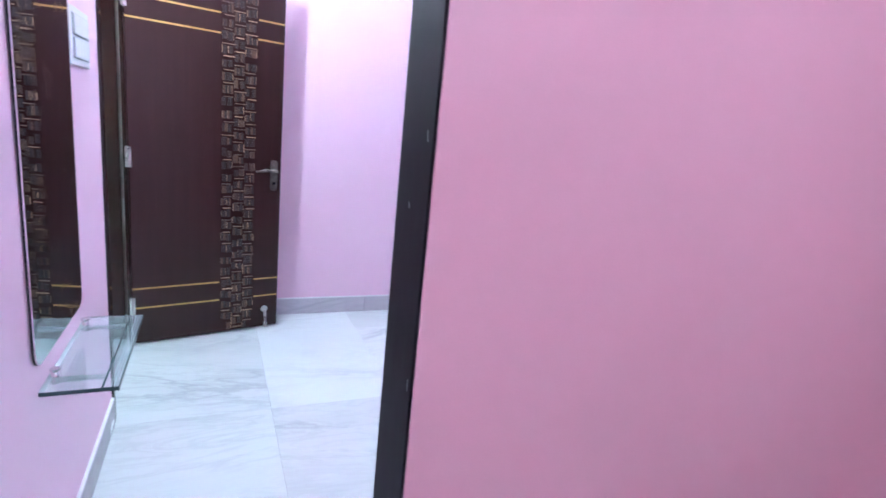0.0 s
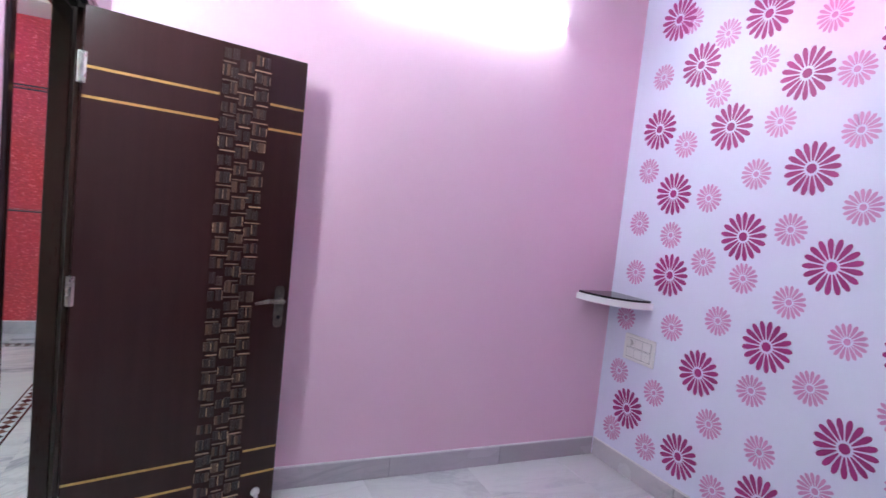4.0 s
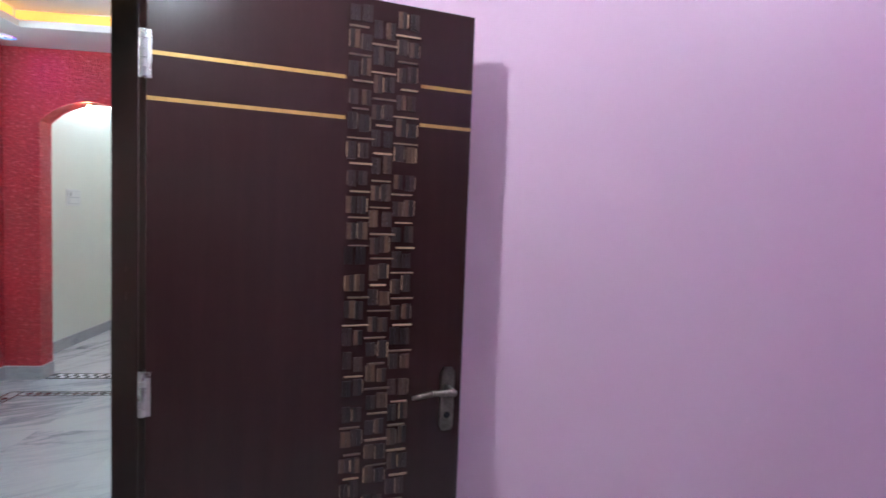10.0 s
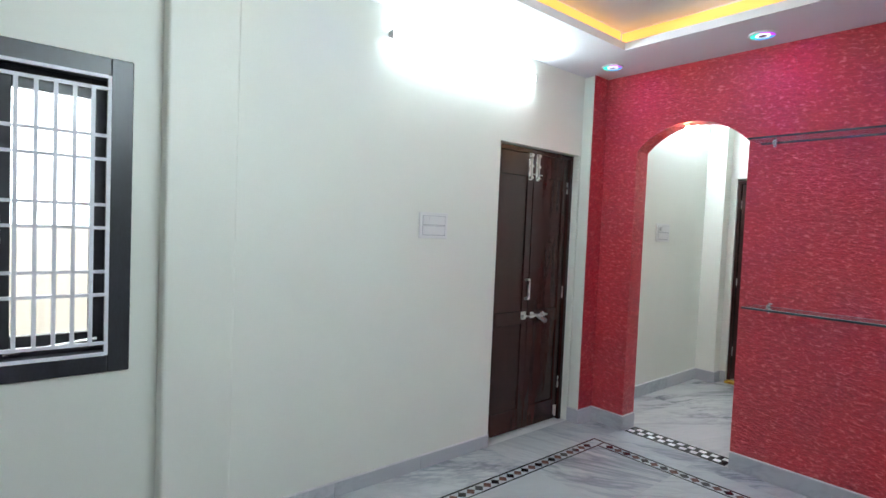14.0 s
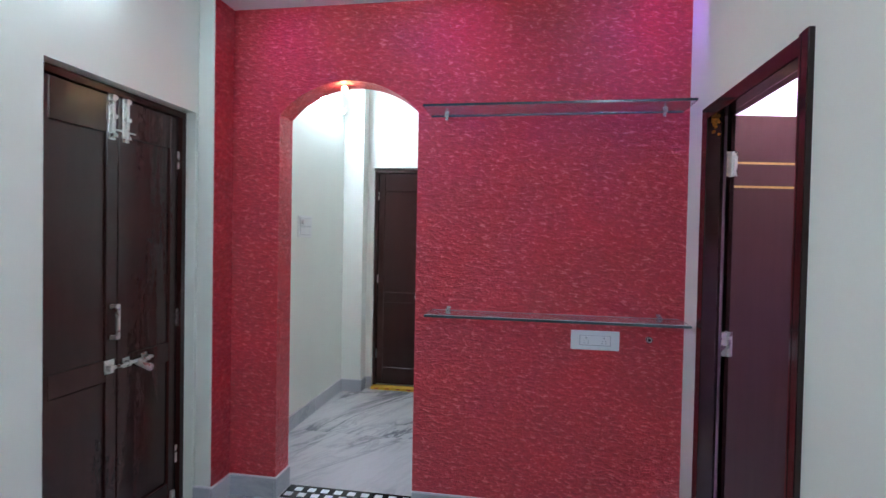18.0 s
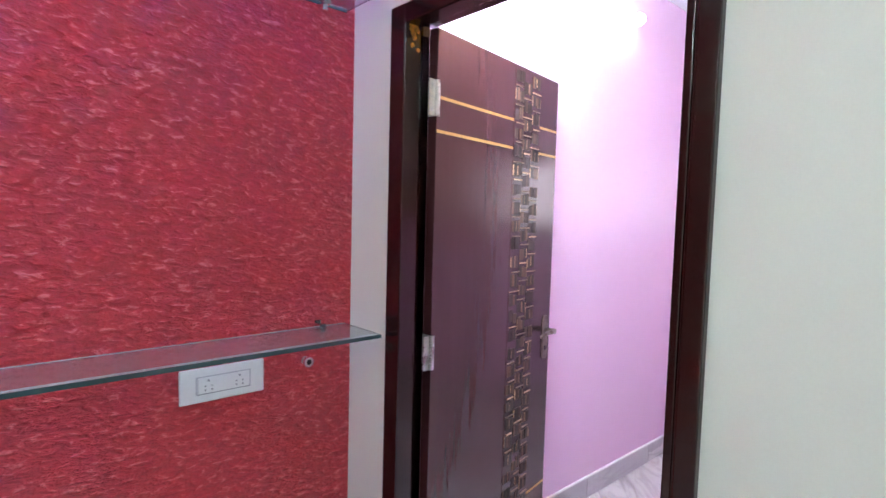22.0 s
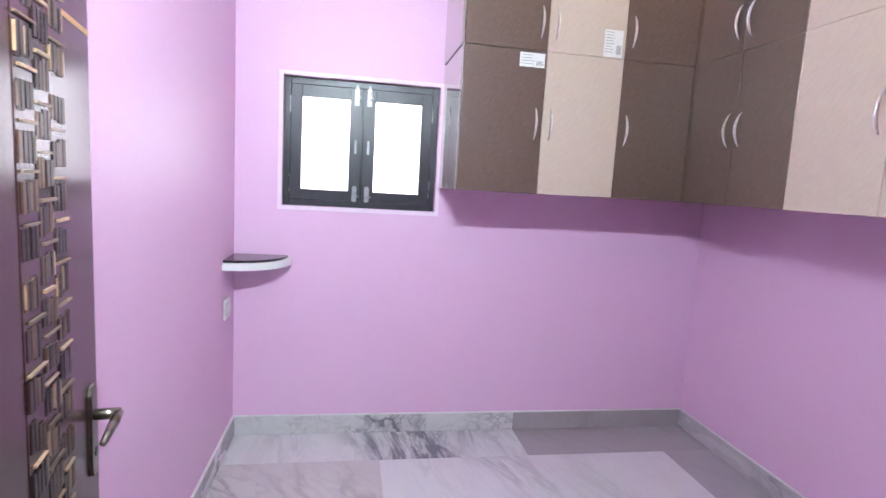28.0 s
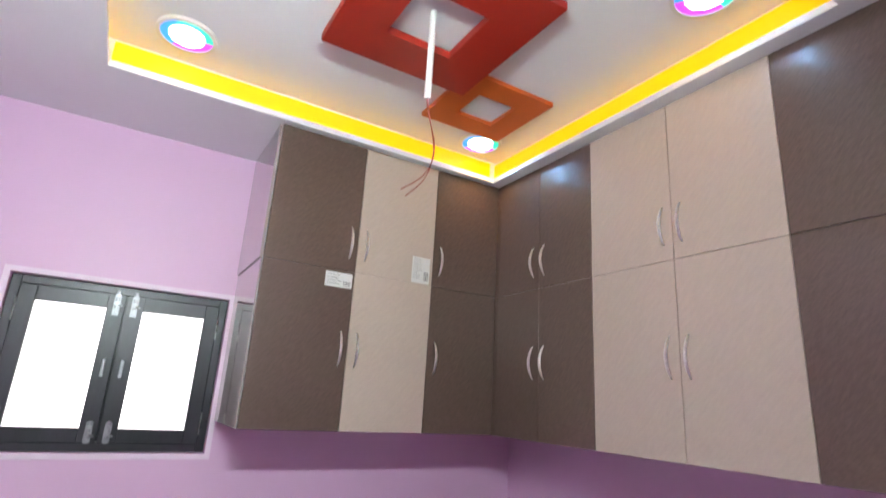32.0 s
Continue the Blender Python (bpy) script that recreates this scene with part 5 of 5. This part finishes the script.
def bedroom_window():
    w, h = (WY[1] - WY[0]) / 2 - 0.0015, WZ[1] - WZ[0] - 0.003
    t = thing("window_2", "dark wooden two-sash window with frosted panes in mauve wall", "window", pose(W2 + 0.034, sum(WY) / 2, WZ[0] + 0.0015, 0, 0, -90))
    t["kind"] = "structure"
    f = 0.035
    part("window_frame", boxes((-w, -w + f, 0, 0.1, 0, h), (w - f, w, 0, 0.1, 0, h), (-w + f, w - f, 0, 0.1, 0, f), (-w + f, w - f, 0, 0.1, h - f, h), bevel=0.003), M["window_wood"], t, "blackish painted frame")
    for s in (-1, 1):
        a, b = sorted((s * 0.003, s * (w - f + 0.01)))
        st = 0.066
        sash = part("sash", boxes((a, a + st, 0.006, 0.045, f - 0.01, h - f + 0.01), (b - st, b, 0.006, 0.045, f - 0.01, h - f + 0.01), (a + st, b - st, 0.006, 0.045, f - 0.01, f + 0.055), (a + st, b - st, 0.006, 0.045, h - f - 0.06, h - f + 0.01), bevel=0.002), M["window_wood"], t)
        pane = part("pane", boxes((a + st - 0.004, b - st + 0.004, 0.024, 0.029, f + 0.05, h - f - 0.055)), M["frosted"], sash, "frosted glass pane")
        pane.visible_shadow = False
        for z0, z1 in ((h - 0.125, h - 0.022), (0.022, 0.115)):
            tower_bolt(sash, s * 0.034, z0, z1, 0.006, 0.013, "steel_dull")
        part("knob", boxes((s * 0.034 - 0.007, s * 0.034 + 0.007, -0.004, 0.006, h / 2 - 0.045, h / 2 + 0.03), bevel=0.003), M["steel_dull"], sash)
        for z in (0.12, h - 0.14):
            part("hinge", boxes((s * (w - f + 0.004) - 0.0028, s * (w - f + 0.004) + 0.0028, 0.0, 0.006, z - 0.045, z + 0.045)), M["steel"], sash)
    part("meeting_stile", boxes((-0.022, 0.022, 0.0455, 0.058, f - 0.005, h - f + 0.005)), M["window_wood"], t)
    part("reveal_trim", boxes((-w - 0.024, -w - 0.002, -0.044, -0.033, -0.024, h + 0.024), (w + 0.002, w + 0.024, -0.044, -0.033, -0.024, h + 0.024), (-w - 0.002, w + 0.002, -0.044, -0.033, -0.024, -0.002), (-w - 0.002, w + 0.002, -0.044, -0.033, h + 0.002, h + 0.024)), M["pale_mauve"], t, "pale raised plaster band")


bedroom_window()
t = structure("backdrop_sky_east", boxes((W2 + 1.2, W2 + 1.25, -1, 6, -0.4, 5)), glow("bright_sky", (0.95, 0.98, 1.0), 6.0), "overexposed bright sky beyond the window", "backdrop")
t = structure("backdrop_sky_west", boxes((XW - 1.6, XW - 1.55, -4, 3, 1.40, 5)), glow("bright_haze", (0.95, 0.98, 1.0), 6.0), "overexposed bright sky beyond the grille", "backdrop")
# beige backdrop wall glows by itself in place of daylight on it
t = structure("backdrop_wall_west", boxes((XW - 1.6, XW - 1.55, -4, 3, -0.5, 1.399)), glow("self_lit_plaster", (1.0, 0.88, 0.76), 0.3), "beige backdrop wall beyond the grille, its daylight painted as glow", "backdrop")

# ---------------------------------------------------------------- wall cabinets
def bow_handle(parent, x, z, y):
    """A crescent: thick in the middle, pointed at both feet."""
    n = 12
    pts = [(x, y - 0.001 - 0.025 * math.sin(math.pi * i / n) ** 0.8, z - 0.072 + 0.144 * i / n) for i in range(n + 1)]
    part("handle", sweep(pts, [0.0022 + 0.0042 * math.sin(math.pi * i / n) ** 0.7 for i in range(n + 1)]), M["handle_steel"], parent, "bowed satin steel handle", True)


def cabinet(label, m, w, depth, colour, side, end=False):
    """Two doors, one above the other; the front at y = 0 looks towards -y, x from 0 to w."""
    t = thing("wall_cabinet", label, "cabinet", m, "wall cabinets")
    H, mid = ZC - 0.004 - CZ, 2.100 - CZ
    part("body", boxes((0.0008, w - 0.0008, 0.019, depth, 0, H)), M["carcass"], t)
    for z0, z1, hz in ((0.0, mid - 0.0007, 1.768 - CZ), (mid + 0.0007, H, 2.228 - CZ)):
        d = part("door", boxes((0.0012, w - 0.0012, 0.0, 0.018, z0, z1), bevel=0.001), M[colour], t, ("brown" if "brown" in colour else "beige") + " laminate door")
        bow_handle(d, 0.036 if side < 0 else w - 0.036, hz, 0.0)
    return t


DE, DS = W2 - CX - 0.002, CY - S2 - 0.002
for a, b, col, side in ((1.911, 1.517, "brown_lam", 1), (1.517, 1.132, "beige_lam", -1), (1.132, CY, "brown_lam", -1)):
    cabinet(("dark brown" if "brown" in col else "pale beige") + " laminate wall cabinet beside the window", pose(CX, a, CZ, 0, 0, -90), a - b, DE, col, side)
for a, b, col, side in ((2.055, 1.743, "brown_lam", 1), (1.743, 1.419, "brown_lam", -1), (1.419, 1.041, "beige_lam", 1), (1.041, 0.664, "beige_lam", -1), (0.664, 0.345, "brown_lam", 1), (0.345, BW + 0.002, "brown_lam", -1)):
    cabinet(("dark brown" if "brown" in col else "pale beige") + " laminate wall cabinet under the ceiling", pose(a, CY, CZ, 0, 0, 180), a - b, DS, col, side)
t = thing("corner_cabinet", "dark brown laminate corner box between the wall cabinets", "cabinet", pose(2.056, S2, CZ))
part("body", boxes((0, W2 - 2.058, 0.002, CY - S2 - 0.0008, 0, ZC - 0.004 - CZ)), M["brown_lam"], t)
t = thing("cabinet_end_panel", "glossy taupe end panel of the wall cabinets", "panel", pose(CX, 1.911, CZ))
part("lower_panel", boxes((0.0195, DE, 0.0005, 0.006, 0, 0.66)), M["side_gloss"], t, "glossy taupe laminate")
part("upper_panel", boxes((0.0195, DE, 0.0005, 0.012, 0.662, ZC - CZ - 0.003)), M["side_gloss"], t)

for (y, z, w, h) in ((1.588, 2.056, 0.121, 0.064), (1.195, 2.166, 0.094, 0.125)):
    t = thing("paper_label", "white printed paper sticker on a cabinet door", "label", pose(CX, y, z, 0, 0, -90), "cabinet stickers")
    part("paper", boxes((-w / 2, w / 2, -0.0016, -0.0008, -h / 2, h / 2)), M["paper"], t)
    n = int(h / 0.014)
    for i in range(n):
        part("print_bar", boxes((-w * 0.42, w * random.uniform(-0.1, 0.12), -0.0021, -0.0015, h / 2 - 0.012 - i * 0.013, h / 2 - 0.0095 - i * 0.013)), M["ink"], t)
    for i in range(9):
        part("code_bar", boxes((w * 0.18 + i * w * 0.03, w * 0.18 + i * w * 0.03 + w * (0.012 + 0.01 * (i % 3 == 0)), -0.0021, -0.0015, -h * 0.38, -h * 0.05)), M["ink"], t)

# ---------------------------------------------------------------- ceiling panels, downlights, fan hook
def square_panel(label, x0, x1, y0, y1, zt, th, hole, mat):
    t = thing("ceiling_panel", label, "ceiling panel", pose((x0 + x1) / 2, (y0 + y1) / 2, zt - th))
    w, h = (x1 - x0) / 2, (y1 - y0) / 2
    part("panel", boxes((-w, -hole * w, -h, h, 0, th), (hole * w, w, -h, h, 0, th), (-hole * w, hole * w, -h, -hole * h, 0, th), (-hole * w, hole * w, hole * h, h, 0, th)), M[mat], t)


square_panel("orange square frame on the tray ceiling", 1.445, 1.85, 0.945, 1.365, ZT, 0.02, 0.45, "orange")
square_panel("dark red square frame on the tray ceiling", 0.955, 1.56, 1.33, 1.93, ZT - 0.0205, 0.03, 0.42, "red_panel")
square_panel("green square frame on the hall tray ceiling", -1.72, -1.10, 1.25, 1.87, ZT, 0.03, 0.42, "green_panel")
part("packing", boxes((0.17, 0.27, -0.05, 0.05, 0.03, 0.0505)), M["ceiling"], bpy.data.objects["ceiling_panel.001"])

t = thing("fan_rod", "bare white ceiling fan rod with hanging red wires", "fan rod", pose(1.257, 1.645, 2.508))
part("rod", rod((0, 0, 0), (0, 0, ZT - 2.508), 0.011, 12), M["plastic"], t)
for k in range(2):
    f = 1.0 - 0.06 * k
    way = [(0.0, 0.02), (-0.004, -0.02), (-0.012, -0.06), (-0.022, -0.10), (-0.031, -0.14), (-0.034, -0.175), (-0.031, -0.21), (-0.022, -0.245), (-0.006, -0.28), (0.018, -0.312), (0.05, -0.345)]
    part("wire", sweep([(0.005 * k + 0.004 * math.sin(3 * z + k), y * (1.0 + 0.25 * k), z * f) for y, z in way], 0.0017, 6), M["wire"], t)

RING = {"green": glow("green_led", (0.02, 0.8, 0.55), LIGHT["ring"]), "cyan": glow("cyan_led", (0.03, 0.35, 1.0), LIGHT["ring"]), "white": glow("white_led", (0.85, 0.92, 1.0), LIGHT["ring"] * 1.5), "magenta": glow("magenta_led", (0.6, 0.08, 1.0), LIGHT["ring"]), "core": glow("white_core", (0.95, 0.97, 1.0), LIGHT["core"])}


def downlight(x, y, z, label, turn=0, throw=1.0, aim=(0, 0), core=False, colours=((0.3, 0.5, 1.0), (0.75, 0.2, 1.0)), fan=0.5, cone=105):
    # tray lights are scaled up, the bloom of their glow put into the size
    t = thing("downlight", label, "downlight", pose(x, y, z, 0, 0, turn) @ Matrix.Scale(1.75 if core else 1.25, 4), "colour-changing downlights")
    bm = bmesh.new()

    def ring(bm, r0, r1, za, zb, a0, a1, n):
        ps = [(radians(a0 + (a1 - a0) * i / n)) for i in range(n + 1)]
        rows = [[bm.verts.new((r * math.cos(a), r * math.sin(a), h)) for a in ps] for r, h in ((r1, za), (r1, zb), (r0, zb), (r0, za))]
        for i in range(n):
            for j in range(4):
                bm.faces.new((rows[j][i], rows[j][i + 1], rows[(j + 1) % 4][i + 1], rows[(j + 1) % 4][i]))
        bmesh.ops.recalc_face_normals(bm, faces=bm.faces)
        return bm
    if not core:
        part("inner_ring", ring(bmesh.new(), 0.02, 0.031, -0.001, -0.007, 0, 360, 24), RING["white"], t, "white glowing led ring")
    part("trim", ring(bm, 0.052, 0.06, 0.0, -0.008, 0, 360, 32), M["plastic"], t)
    for name, a in (("cyan", 30), ("green", 150), ("magenta", -90)):
        part("led_ring", ring(bmesh.new(), 0.036 if core else 0.032, 0.052, -0.001, -0.006, a, a + 120, 10), RING[name], t, name + " glowing led segment")
    part("centre", rod((0, 0, -0.009), (0, 0, -0.001), 0.035 if core else 0.019, 20), RING["core"] if core else M["plastic_grey"], t)
    if throw:
        c, s = math.cos(radians(turn)), math.sin(radians(turn))
        for k, colour in zip((-1, 1), colours):
            beam = lamp("downlight_glow", "SPOT", LIGHT["spot"] * throw, colour, look((x + k * 0.03 * c, y + k * 0.03 * s, z - 0.015), (x + k * fan * c + aim[0], y + k * fan * s + aim[1], z - 1.0)), 0.015).data
            beam.spot_size, beam.spot_blend = radians(cone), 1.0


HALLDL = "round colour-changing downlight glowing blue and magenta in the hall ceiling"
for x, y in ((-2.34, 2.765), (-1.37, 2.80), (-0.42, 2.80), (-2.34, 0.65)):
    downlight(x, y, ZC, HALLDL, 0, 1.5 if y > 2 else 0.15, (0.0, 0.8) if y > 2 else (0, 0), False, ((0.05, 0.13, 0.16), (0.42, 0.12, 1.0)) if x < -2 and y > 2 else ((0.16, 0.3, 1.0), (0.42, 0.12, 1.0)))
BED2DL = "round colour-changing downlight glowing in the tray ceiling"
for x, y, k in ((1.93, 0.985, 4.2), (1.89, 2.34, 0.8), (0.70, 1.0, 1.2), (0.70, 2.34, 0.5)):
    downlight(x, y, ZT, BED2DL, 0, k, (0.1, -0.4) if y < 2 else (0, 0), True, ((0.2, 0.5, 1.0), (1.0, 0.45, 0.08)))
for y, k, pair in ((-1.42, 3.4, ((0.08, 0.9, 0.40), (0.8, 0.08, 0.40))), (-2.38, 1.8, ((0.3, 0.2, 1.0), (0.35, 0.3, 1.0)))):
    downlight(2.50, y, 2.86, "round colour-changing downlight above the flowered wall", 90, k, (0.75, 0), False, pair, 0.9, 125)

t = thing("arch_bulb", "small warm spot bulb at the top of the arch", "bulb", pose(-1.92, R + 0.075, 2.286))
part("holder", rod((0, 0, 0), (0, 0, -0.012), 0.018, 14), M["brass"], t)
bm = bmesh.new()
bmesh.ops.create_uvsphere(bm, u_segments=12, v_segments=8, radius=0.017, matrix=Matrix.Translation((0, -0.02, -0.022)))
part("bulb", bm, M["bulb"], t, "warm glowing bulb", True)
